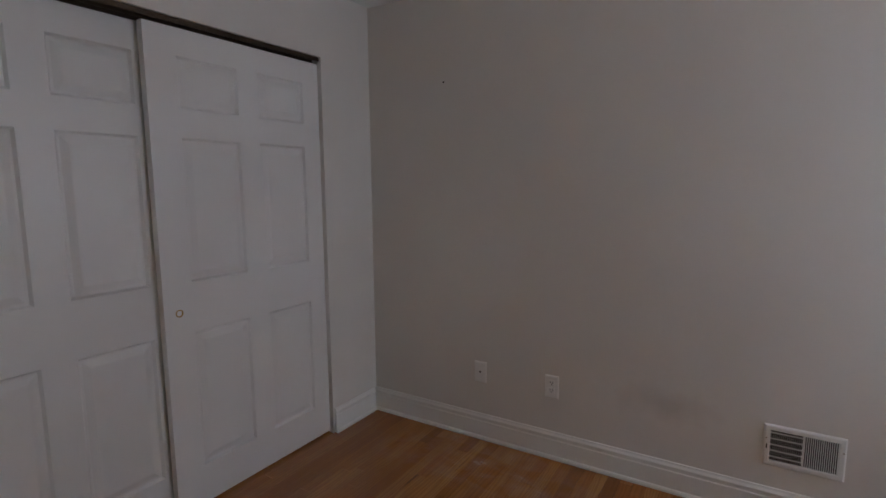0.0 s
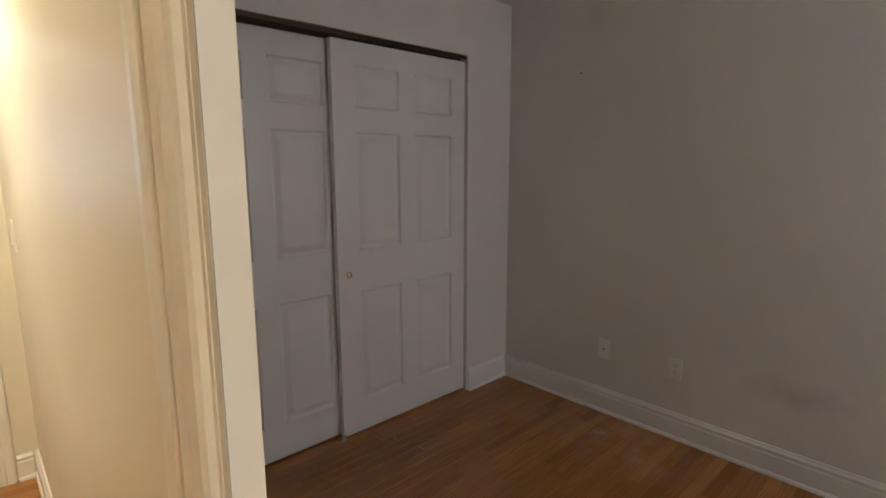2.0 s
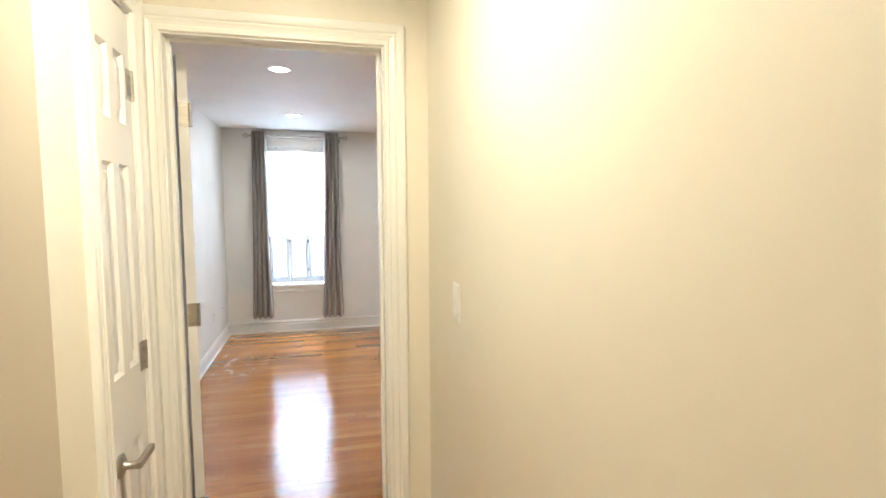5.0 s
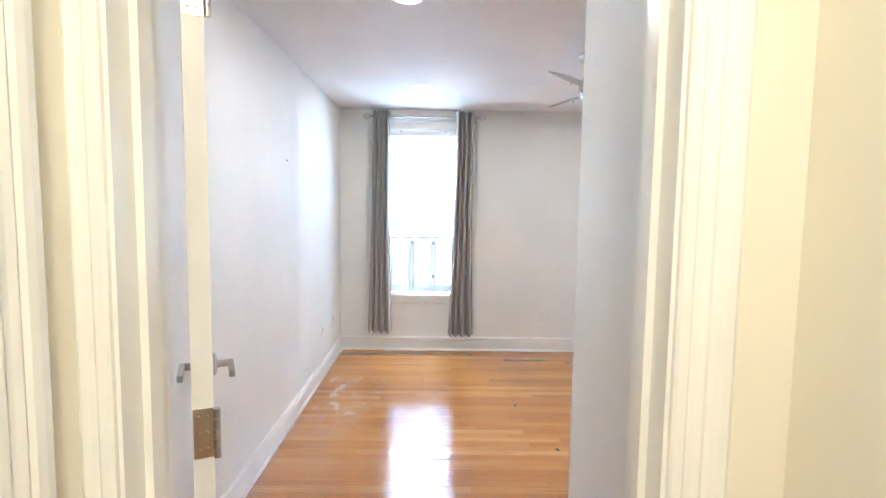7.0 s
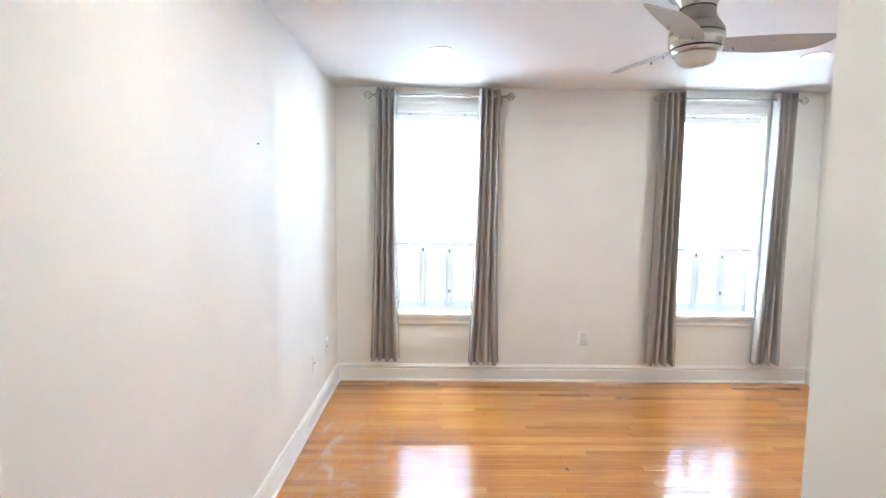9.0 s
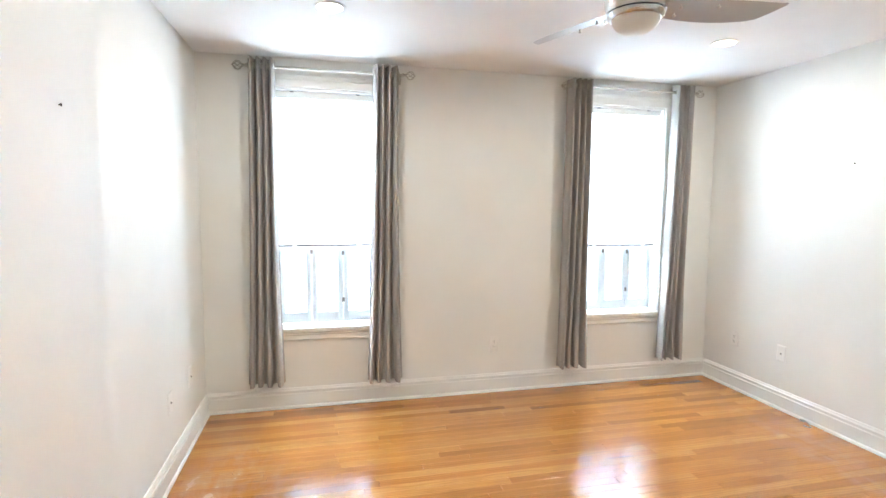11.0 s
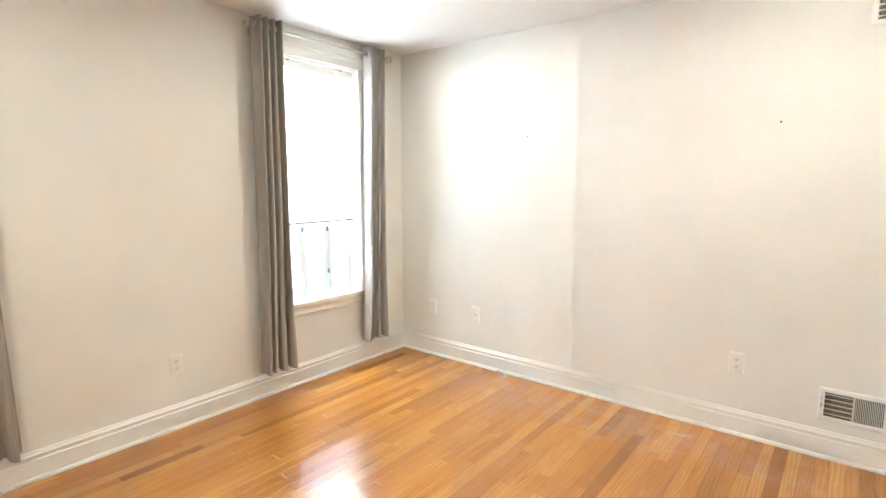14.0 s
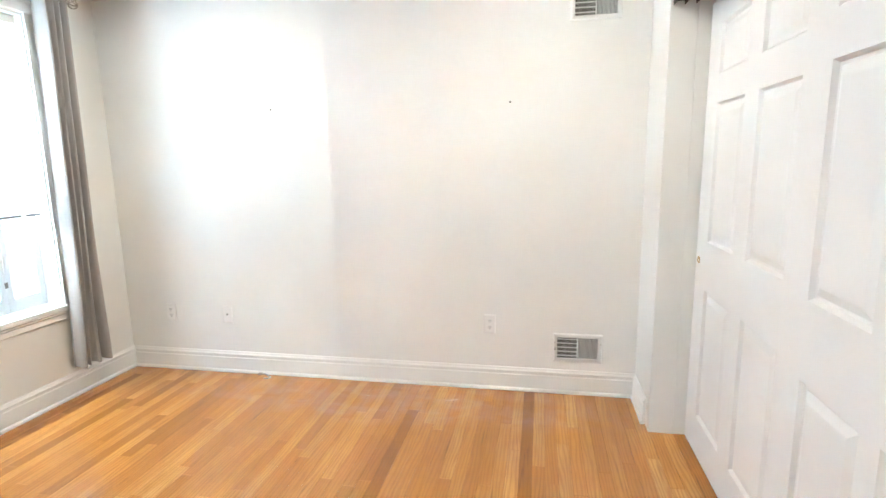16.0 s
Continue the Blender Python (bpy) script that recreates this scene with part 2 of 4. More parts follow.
def box(bm, x0, x1, y0, y1, z0, z1, bevel=0.0):
    vs = [bm.verts.new((x, y, z)) for x in (x0, x1) for y in (y0, y1) for z in (z0, z1)]
    fs = [bm.faces.new([vs[i] for i in f]) for f in ((0, 1, 3, 2), (4, 6, 7, 5), (0, 4, 5, 1), (2, 3, 7, 6), (0, 2, 6, 4), (1, 5, 7, 3))]
    if bevel:
        edges = {e for f in fs for e in f.edges}
        bmesh.ops.bevel(bm, geom=list(edges), offset=bevel, segments=2, affect='EDGES', profile=0.6)


def mesh_of(name, bm, mat, smooth=False):
    bmesh.ops.recalc_face_normals(bm, faces=bm.faces)
    me = bpy.data.meshes.new(name)
    bm.to_mesh(me)
    bm.free()
    me.materials.append(mat)
    if smooth:
        for f in me.polygons:
            f.use_smooth = True
        me.set_sharp_from_angle(angle=radians(38))
    return me


def part(name, bm, mat, parent, label="", smooth=False, m=None):
    ob = new(name, mesh_of(name, bm, mat, smooth))
    ob.parent = parent
    if m is not None:
        ob.matrix_basis = m
    if label:
        ob["label"] = label
    return ob


def structure(name, bm, mat, label, category):
    ob = new(name, mesh_of(name, bm, mat))
    return tagged(ob, label, category, kind="structure")


def thing(name, label, category, m=None, group=""):
    ob = new(name)
    ob.empty_display_size = 0.05
    if m is not None:
        ob.matrix_basis = m
    return tagged(ob, label, category, group)


def block(*dims, bevel=0.0):
    bm = bmesh.new()
    box(bm, *dims, bevel=bevel)
    return bm


def lathe(profile, n=40, axis='z'):
    """A turned solid: profile rows (radius, height)."""
    bm = bmesh.new()
    rings = []
    for r, h in profile:
        if r < 1e-5:
            rings.append([bm.verts.new((0, 0, h))])
        else:
            rings.append([bm.verts.new((r * math.cos(2 * math.pi * i / n), r * math.sin(2 * math.pi * i / n), h)) for i in range(n)])
    for a, b in zip(rings, rings[1:]):
        for i in range(n):
            j = (i + 1) % n
            if len(a) == 1 and len(b) == 1:
                continue
            if len(a) == 1:
                bm.faces.new((a[0], b[j], b[i]))
            elif len(b) == 1:
                bm.faces.new((a[i], a[j], b[0]))
            else:
                bm.faces.new((a[i], a[j], b[j], b[i]))
    if axis == 'x':
        bmesh.ops.rotate(bm, verts=bm.verts, matrix=Matrix.Rotation(radians(90), 3, 'Y'))
    if axis == 'y':
        bmesh.ops.rotate(bm, verts=bm.verts, matrix=Matrix.Rotation(radians(-90), 3, 'X'))
    return bm


def tube(points, r, n=8, bm=None):
    """A round wire along points."""
    bm = bm or bmesh.new()
    pts = [Vector(p) for p in points]
    rings = []
    for i, p in enumerate(pts):
        d = (pts[min(i + 1, len(pts) - 1)] - pts[max(i - 1, 0)]).normalized()
        q = d.to_track_quat('Z', 'Y')
        rings.append([bm.verts.new(p + q @ Vector((r * math.cos(2 * math.pi * k / n), r * math.sin(2 * math.pi * k / n), 0))) for k in range(n)])
    for a, b in zip(rings, rings[1:]):
        for k in range(n):
            bm.faces.new((a[k], a[(k + 1) % n], b[(k + 1) % n], b[k]))
    bm.faces.new(rings[0][::-1])
    bm.faces.new(rings[-1])
    return bm


def wall_grid(axis, c0, c1, u0, u1, z0, z1, openings):
    """A wall slab from c0 to c1 along axis, u0 to u1 along the other, pierced by openings (ua, ub, za, zb)."""
    us = sorted({u0, u1, *[o[0] for o in openings], *[o[1] for o in openings]})
    zs = sorted({z0, z1, *[o[2] for o in openings], *[o[3] for o in openings]})
    bm = bmesh.new()
    cache = {}

    def v(c, u, z):
        key = (c, u, z)
        if key not in cache:
            cache[key] = bm.verts.new((c, u, z) if axis == 'x' else (u, c, z))
        return cache[key]

    def solid(i, j):
        if not (0 <= i < len(us) - 1 and 0 <= j < len(zs) - 1):
            return False
        u, z = (us[i] + us[i + 1]) / 2, (zs[j] + zs[j + 1]) / 2
        return not any(a < u < b and c < z < d for a, b, c, d in openings)

    for i in range(len(us) - 1):
        for j in range(len(zs) - 1):
            if not solid(i, j):
                continue
            a, b, c, d = us[i], us[i + 1], zs[j], zs[j + 1]
            for cc in (c0, c1):
                bm.faces.new([v(cc, a, c), v(cc, b, c), v(cc, b, d), v(cc, a, d)])
            for ok, (p, q) in ((solid(i - 1, j), ((a, c), (a, d))), (solid(i + 1, j), ((b, c), (b, d))), (solid(i, j - 1), ((a, c), (b, c))), (solid(i, j + 1), ((a, d), (b, d)))):
                if not ok:
                    bm.faces.new([v(c0, *p), v(c0, *q), v(c1, *q), v(c1, *p)])
    return bm


def sweep(sections, closed=True):
    """Faces between equal rows of points."""
    bm = bmesh.new()
    rows = [[bm.verts.new(p) for p in s] for s in sections]
    k = len(rows[0])
    for a, b in zip(rows, rows[1:]):
        for i in range(k if closed else k - 1):
            bm.faces.new((a[i], a[(i + 1) % k], b[(i + 1) % k], b[i]))
    if closed:
        bm.faces.new(rows[0])
        bm.faces.new(rows[-1][::-1])
    return bm


# ---- plan ----
XW, YS, YN = -7.145, -1.56, 2.348      # window wall, south and north walls
XCB, XCA = -3.83, -2.0                 # closet fronts of the two bedrooms
XH0, XH1 = -2.755, -2.875              # end wall of the hall, both faces
YH, YHS = -0.12, -1.07                 # hall north and south faces
YA = -0.07                             # south face of the first bedroom
XE = 1.75                              # east end
DOOR_Y0, DOOR_Y1, DOOR_Z = -1.022, -0.292, 2.04
A_X0, A_X1 = -0.255, 0.52             # doorway of the first bedroom
W1, W2 = (-1.09, -0.41), (1.20, 1.88)
WZ0, WZ1 = 0.545, 2.192
CA0, CA1, CZ = 0.262, 1.965, 2.043      # closet opening, first bedroom
CB0, CB1 = 0.10, 1.955                 # closet opening, second bedroom
T = 0.12

structure("wall_west", wall_grid('x', XW - 0.26, XW, YS - T, YN + T, 0, ZC, [(*W1, WZ0, WZ1), (*W2, WZ0, WZ1)]), WALL, "warm white painted plaster wall with two windows", "wall")
structure("wall_south", wall_grid('y', YS - T, YS, XW, XH1, 0, ZC, []), WALL, "plain warm white painted wall with a few nails", "wall")
structure("wall_north", wall_grid('y', YN, YN + T, XW, -2.9, 0, ZC, []), WALL, "warm white painted wall above a tall baseboard", "wall")
structure("wall_north_bedroom", wall_grid('y', YN, YN + T, -2.9, XE + T, 0, ZC, []), WALL_A, "off-white painted wall with a grey smudge", "wall")
structure("wall_closet_front", wall_grid('x', XCB, XCB + 0.115, YH + T, YN, 0, ZC, [(CB0, CB1, -1, CZ)]), WALL, "warm white wall round a wide closet opening", "wall")
structure("wall_closet_front_bedroom", wall_grid('x', XCA - 0.115, XCA, YA, YN, 0, ZC, [(CA0, CA1, -1, CZ)]), WALL_A, "off-white wall round a wide closet opening", "wall")
structure("wall_closet_back", wall_grid('x', -2.96, -2.86, YH + T, YN, 0, ZC, []), WALL, "plain wall between the two closets", "wall")
structure("wall_vestibule", wall_grid('y', YH, YA, XCB, XH1, 0, ZC, []), WALL, "warm white painted wall stub beside the closet", "wall")
structure("wall_hall_north", wall_grid('y', YH, YA, XH1, XE, 0, ZC, [(A_X0 - 0.08, A_X1 + 0.08, -1, DOOR_Z + 0.02)]), HALL_PAINT, "cream painted hall wall with a doorway", "wall")
structure("wall_hall_end", wall_grid('x', XH1, XH0, YS - 0.2, YH, 0, ZC, [(DOOR_Y0 - 0.02, DOOR_Y1 + 0.02, -1, DOOR_Z + 0.02)]), HALL_PAINT, "cream painted end wall of the hall with a doorway", "wall")
HD0, HD1 = -2.592, -2.290              # hall closet doorway
XL = -2.035                            # where the hall opens to the landing
structure("wall_hall_south", wall_grid('y', YHS - T, YHS, XH0, XL, 0, ZC, [(HD0 - 0.02, HD1 + 0.02, -1, DOOR_Z + 0.02)]), HALL_PAINT, "cream painted hall wall with a narrow closet door", "wall")
structure("wall_landing_west", wall_grid('x', XL - T, XL, -2.6, YHS - T, 0, ZC, []), HALL_PAINT, "cream painted side wall of the landing", "wall")
structure("wall_landing_south", wall_grid('y', -2.72, -2.6, XL - T, XE + T, 0, ZC, []), HALL_PAINT, "cream painted far wall of the landing", "wall")
structure("wall_hall_closet_back", wall_grid('y', YHS - 0.65, YHS - 0.6, XH1, XL - T, 0, ZC, []), HALL_PAINT, "plain back of a narrow closet", "wall")
structure("wall_east", wall_grid('x', XE, XE + T, -2.6, YN, 0, ZC, [(1.35, 2.15, 0.90, 2.00)]), WALL_A, "off-white end wall with a window", "wall")
structure("ceiling", block(XW - 0.26, XE + T, -2.75, YN + T, ZC, ZC + 0.12), CEIL, "flat white painted ceiling", "ceiling")
floor = structure("floor", block(XW - 0.26, XE + T, -2.75, YN + T, -0.1, -0.014), SUBFLOOR, "varnished orange oak strip floor", "floor")
structure("backdrop_sky", block(-12.1, -12.0, -9, 9, -3, 8), SKYCARD, "bright overcast daylight beyond the windows", "sky")
structure("backdrop_sky_east", block(8, 8.1, -6, 8, -3, 7), SKYCARD, "bright overcast daylight beyond the bedroom window", "sky")
structure("ground", block(-60, 60, -60, 60, -3.2, -3.0), plain("outside_paving", (0.25, 0.25, 0.24), 0.9), "grey paving outside below the windows", "ground")

# ---- baseboards, casings, jambs ----
BASE = [(0, 0), (0.024, 0), (0.024, 0.010), (0.020, 0.018), (0.016, 0.020), (0.016, 0.100), (0.0125, 0.104), (0.0125, 0.116), (0.0165, 0.119), (0.0165, 0.124), (0.010, 0.133), (0.007, 0.142), (0, 0.142)]


def baseboard(p, q, normal, low=0.0):
    p, q, nrm = Vector((*p, 0)), Vector((*q, 0)), Vector((*normal, 0))
    bm = sweep([[e + nrm * a + Vector((0, 0, b * (1 - low))) for a, b in BASE] for e in (p, q)])
    return structure("baseboard", bm, TRIM, "white painted wooden baseboard with a moulded top edge", "baseboard")


g = 0.024
baseboard((XW, YS), (XW, YN), (1, 0))
baseboard((XW + g, YN), (XCB, YN), (0, -1))
baseboard((XW + g, YS), (XH1, YS), (0, 1))
baseboard((XCB, YN - g), (XCB, CB1 + 0.075), (-1, 0))
baseboard((XCB, YH), (XH1 - 0.09, YH), (0, -1))
baseboard((XCB, CB0 - 0.01), (XCB, YH - g), (-1, 0))
baseboard((XCA, YN), (XE, YN), (0, -1))
baseboard((XCA, CA1 + 0.01), (XCA, YN - g), (1, 0))
baseboard((XCA, YA), (XCA, CA0 - 0.01), (1, 0))
baseboard((XH0, YH), (A_X0 - 0.125, YH), (0, -1), 0.12)
baseboard((XH0, DOOR_Y1 + 0.09), (XH0, YH - g), (1, 0), 0.12)
baseboard((XL, YHS - T), (XL, -2.6), (1, 0), 0.12)

CASE = [(0.006, 0), (0.006, 0.010), (0.010, 0.014), (0.022, 0.015), (0.026, 0.012), (0.034, 0.013), (0.044, 0.016), (0.050, 0.013), (0.056, 0.017), (0.068, 0.019), (0.078, 0.019), (0.084, 0.015), (0.086, 0)]


def casing(axis, plane, sign, u0, u1, zt, wide=1.0, mat=None):
    """A moulded architrave round an opening, mitred at the corners, proud of the wall plane."""
    def at(u, z, d):
        return (plane + sign * d, u, z) if axis == 'x' else (u, plane + sign * d, z)
    rows = [[at(u0 - w * wide, 0, d) for w, d in CASE], [at(u0 - w * wide, zt + w * wide, d) for w, d in CASE],
            [at(u1 + w * wide, zt + w * wide, d) for w, d in CASE], [at(u1 + w * wide, 0, d) for w, d in CASE]]
    return structure("trim", sweep(rows), mat or TRIM, "white painted moulded door casing", "door casing")


def jamb(axis, c0, c1, u0, u1, zt, stop_at, stop_w=0.034):
    """The boards that line a doorway, with a stop strip."""
    bm = bmesh.new()

    def b(cc0, cc1, a, bb, z0, z1):
        if axis == 'x':
            box(bm, cc0, cc1, a, bb, z0, z1)
        else:
            box(bm, a, bb, cc0, cc1, z0, z1)
    b(c0, c1, u0 - 0.0195, u0, 0, zt)
    b(c0, c1, u1, u1 + 0.0195, 0, zt)
    b(c0, c1, u0 - 0.0195, u1 + 0.0195, zt, zt + 0.0195)
    s0, s1 = stop_at, stop_at + stop_w
    b(s0, s1, u0 + 0.0002, u0 + 0.012, 0, zt - 0.0002)
    b(s0, s1, u1 - 0.012, u1 - 0.0002, 0, zt - 0.0002)
    b(s0, s1, u0 + 0.012, u1 - 0.012, zt - 0.012, zt - 0.0002)
    return structure("trim", bm, TRIM, "white painted door jamb with a stop strip", "door jamb")


jamb('x', XH1 - 0.002, XH0 + 0.002, DOOR_Y0, DOOR_Y1, DOOR_Z, XH1 + 0.040)
casing('x', XH0, 1, DOOR_Y0, DOOR_Y1, DOOR_Z)
casing('x', XH1, -1, DOOR_Y0, DOOR_Y1, DOOR_Z)
jamb('y', YH - 0.003, -0.1215, A_X0, A_X1, DOOR_Z, YH - 0.002, 0.0004)
bm = bmesh.new()
box(bm, A_X0 - 0.0195, A_X0, -0.1165, -0.088, 0, DOOR_Z)
box(bm, A_X1, A_X1 + 0.0195, -0.1165, -0.088, 0, DOOR_Z)
box(bm, A_X0 - 0.0195, A_X1 + 0.0195, -0.1165, -0.088, DOOR_Z, DOOR_Z + 0.0195)
structure("trim", bm, TRIM, "white painted outer door jamb board", "door jamb")
bm = bmesh.new()
box(bm, A_X0 - 0.0805, A_X0 - 0.020, YH + 0.001, -0.088, 0, DOOR_Z + 0.02)
box(bm, A_X1 + 0.020, A_X1 + 0.0805, YH + 0.001, -0.088, 0, DOOR_Z + 0.02)
structure("trim", bm, TRIM, "white painted door lining", "door jamb")
casing('y', YH, -1, A_X0, A_X1, DOOR_Z, 1.35)
jamb('y', YHS - T - 0.002, YHS + 0.002, HD0, HD1, DOOR_Z, YHS - 0.075)
casing('y', YHS, 1, HD0, HD1, DOOR_Z)

# ---- doors ----
PANEL_ROWS = ((0.172, 0.770), (0.985, 1.574), (1.690, 1.892))


def panel_door(name, w, h, th, mat, label, category, stile=0.112, mid=0.105):
    """A six-panel door: its own space has the hinge edge at x = 0, the face at y = 0 and y = -th."""
    d = thing(name, label, category)
    pw = (w - 2 * stile - mid) / 2
    cols = [(stile, stile + pw), (stile + pw + mid, w - stile)]
    cells = [(a, b, c, e) for a, b in cols for c, e in PANEL_ROWS]
    bm = bmesh.new()
    us = sorted({0, w, *[c[0] for c in cells], *[c[1] for c in cells]})
    zs = sorted({0, h, *[c[2] for c in cells], *[c[3] for c in cells]})
    deep, lip = 0.012, 0.009
    for y, into in ((0.0, -1), (-th, 1)):
        for i in range(len(us) - 1):
            for j in range(len(zs) - 1):
                a, b, c, e = us[i], us[i + 1], zs[j], zs[j + 1]
                if any(p[0] <= a and b <= p[1] and p[2] <= c and e <= p[3] for p in cells):
                    o = [bm.verts.new(v) for v in ((a, y, c), (b, y, c), (b, y, e), (a, y, e))]
                    k = [bm.verts.new(v) for v in ((a + lip, y + into * deep, c + lip), (b - lip, y + into * deep, c + lip), (b - lip, y + into * deep, e - lip), (a + lip, y + into * deep, e - lip))]
                    for q in range(4):
                        bm.faces.new((o[q], o[(q + 1) % 4], k[(q + 1) % 4], k[q]))
                    bm.faces.new(k)
                else:
                    bm.faces.new([bm.verts.new(v) for v in ((a, y, c), (b, y, c), (b, y, e), (a, y, e))])
    for x in (0, w):
        bm.faces.new([bm.verts.new(v) for v in ((x, 0, 0), (x, -th, 0), (x, -th, h), (x, 0, h))])
    for z in (0, h):
        bm.faces.new([bm.verts.new(v) for v in ((0, 0, z), (w, 0, z), (w, -th, z), (0, -th, z))])
    bmesh.ops.remove_doubles(bm, verts=bm.verts, dist=1e-5)
    part("leaf", bm, mat, d)
    for a, b, c, e in cells:
        bm = bmesh.new()
        for y, into in ((0.0, -1), (-th, 1)):
            loops = []
            for off, dp in ((0.0105, deep - 0.0003), (0.018, deep - 0.0003), (0.042, 0.0022), (0.046, 0.0016)):
                yy = y + into * dp
                loops.append([bm.verts.new(v) for v in ((a + off, yy, c + off), (b - off, yy, c + off), (b - off, yy, e - off), (a + off, yy, e - off))])
            for s, r in zip(loops, loops[1:]):
                for q in range(4):
                    bm.faces.new((s[q], s[(q + 1) % 4], r[(q + 1) % 4], r[q]))
            bm.faces.new(loops[-1])
        part("panel", bm, mat, d)
    return d


def lever(parent, x, y, z, out, side):
    """A lever handle on a round rose: out is +1 or -1 along y, side the way that the lever points along x."""
    bm = lathe([(0, 0), (0.033, 0), (0.033, 0.005), (0.028, 0.009), (0.014, 0.011), (0.011, 0.016), (0.011, 0.048), (0.0, 0.048)], 28, 'y')
    if out < 0:
        bmesh.ops.rotate(bm, verts=bm.verts, matrix=Matrix.Rotation(radians(180), 3, 'Z'))
    bmesh.ops.translate(bm, verts=bm.verts, vec=(x, y, z))
    h = part("door_handle", bm, NICKEL, parent, "brushed nickel lever handle", True)
    bm = bmesh.new()
    a, b = sorted((x - side * 0.010, x + side * 0.112))
    c, e = sorted((y + out * 0.040, y + out * 0.056))
    box(bm, a, b, c, e, z - 0.010, z + 0.010, bevel=0.004)
    part("lever", bm, NICKEL, h, smooth=True)


def hinge(parent, x, y, z, m=None, wide=0.034):
    bm = bmesh.new()
    box(bm, x, x + wide, y - 0.0012, y + 0.0014, z - 0.045, z + 0.045, bevel=0.0)
    h = part("hinge", bm, NICKEL, parent, "satin nickel butt hinge")
    bm = bmesh.new()
    for k in range(5):
        tube([(x - 0.004, y + 0.003, z - 0.045 + 0.0182 * k), (x - 0.004, y + 0.003, z - 0.045 + 0.0182 * k + 0.0165)], 0.0062, 10, bm)
    part("knuckle", bm, NICKEL, h, smooth=True)
    for dx in (0.010, 0.024):
        for dz in (-0.03, 0.0, 0.03):
            bm = lathe([(0, 0.0022), (0.0036, 0.0018), (0.004, 0.0)], 8, 'y')
            bmesh.ops.translate(bm, verts=bm.verts, vec=(x + dx, y + 0.0012, z + dz))
            part("screw", bm, NICKEL, h)


# bedroom door, open past a right angle towards the south wall; hinge at the room edge of the jamb
ANG = 180 + 23.8
bdoor = panel_door("door_bedroom", 0.715, 2.02, 0.035, DOOR_PAINT, "white six-panel door standing wide open with lever handle", "door")
bdoor.matrix_basis = pose(-2.956, -1.028, 0.012, 0, 0, ANG)
lever(bdoor, 0.655, -0.035, 0.97, -1, -1)
lever(bdoor, 0.655, 0.0, 0.97, 1, -1)
bm = bmesh.new()
box(bm, 0.7145, 0.7162, -0.029, -0.006, 0.87, 0.99)
part("latch_plate", bm, NICKEL, bdoor)
for hz in (0.26, 1.04, 1.80):
    bm = bmesh.new()
    box(bm, -0.0016, 0.0006, -0.034, -0.002, hz - 0.045, hz + 0.045)
    hh = part("hinge", bm, NICKEL, bdoor, "satin nickel butt hinge")
    bm = bmesh.new()
    for k in range(5):
        tube([(-0.006, -0.040, hz - 0.045 + 0.0182 * k), (-0.006, -0.040, hz - 0.045 + 0.0182 * k + 0.0165)], 0.0062, 10, bm)
    part("knuckle", bm, NICKEL, hh, smooth=True)
    for dy in (-0.010, -0.024):
        for dz in (-0.03, 0.0, 0.03):
            bm = lathe([(0, 0.0022), (0.0036, 0.0018), (0.004, 0.0)], 8, 'x')
            bmesh.ops.rotate(bm, verts=bm.verts, matrix=Matrix.Rotation(radians(180), 3, 'Z'))
            bmesh.ops.translate(bm, verts=bm.verts, vec=(-0.0014, dy, hz + dz))
            part("screw", bm, NICKEL, hh)

# narrow closet door in the hall, shut
hdoor = panel_door("door_hall_closet", HD1 - HD0 - 0.006, 2.02, 0.035, DOOR_PAINT, "narrow white six-panel closet door, shut, with lever handle", "door", 0.052, 0.044)
hdoor.matrix_basis = pose(HD0 + 0.003, YHS - 0.002, 0.012)
lever(hdoor, 0.240, 0.0, 0.75, 1, -1)
for hz in (0.26, 0.995, 1.815):
    hinge(hdoor, 0.004, 0.0008, hz)

# sliding closet doors
LEAF = 0.91
slab = panel_door("sliding_closet_door", LEAF, 2.0, 0.034, DOOR_PAINT, "white six-panel sliding closet door with small finger pull", "closet door", 0.125, 0.107)
slab["group"] = "sliding closet doors"
slab.matrix_basis = pose(XCA - 0.074, 1.179, 0.010, 0, 0, -90)
front = copy_thing(slab, pose(XCA - 0.028, 1.075 + LEAF, 0.010, 0, 0, -90))
bslab = panel_door("sliding_closet_door", 0.872, 2.0, 0.034, DOOR_PAINT, "white six-panel sliding closet door on the room-side track", "closet door", 0.14, 0.07)
bslab["group"] = "sliding closet doors"
bslab.matrix_basis = pose(-3.705, 0.104, 0.010, 0, 0, 90)
bm = lathe([(0.016, 0.0), (0.016, 0.0025), (0.0125, 0.003), (0.011, -0.004), (0, -0.004)], 24, 'y')
bmesh.ops.translate(bm, verts=bm.verts, vec=(LEAF - 0.062, 0.001, 0.865))
pull = part("finger_pull", bm, BRASS, front, "round aged brass finger pull", True)
# Near-black disc puts the shade of the pull's hollow into colour.
bm = lathe([(0, -0.002), (0.0105, -0.002), (0.0105, -0.0035), (0, -0.0035)], 20, 'y')
bmesh.ops.translate(bm, verts=bm.verts, vec=(LEAF - 0.062, 0.001, 0.865))
part("recess_shade", bm, SLOT, pull)
tagged(front, "white six-panel sliding closet door with brass finger pull")
bfront = panel_door("sliding_closet_door", 1.012, 2.0, 0.034, DOOR_PAINT, "white six-panel sliding closet door with brass finger pull beside the jamb", "closet door", 0.143, 0.125)
bfront["group"] = "sliding closet doors"
bfront.matrix_basis = pose(-3.662, 0.928, 0.010, 0, 0, 90)
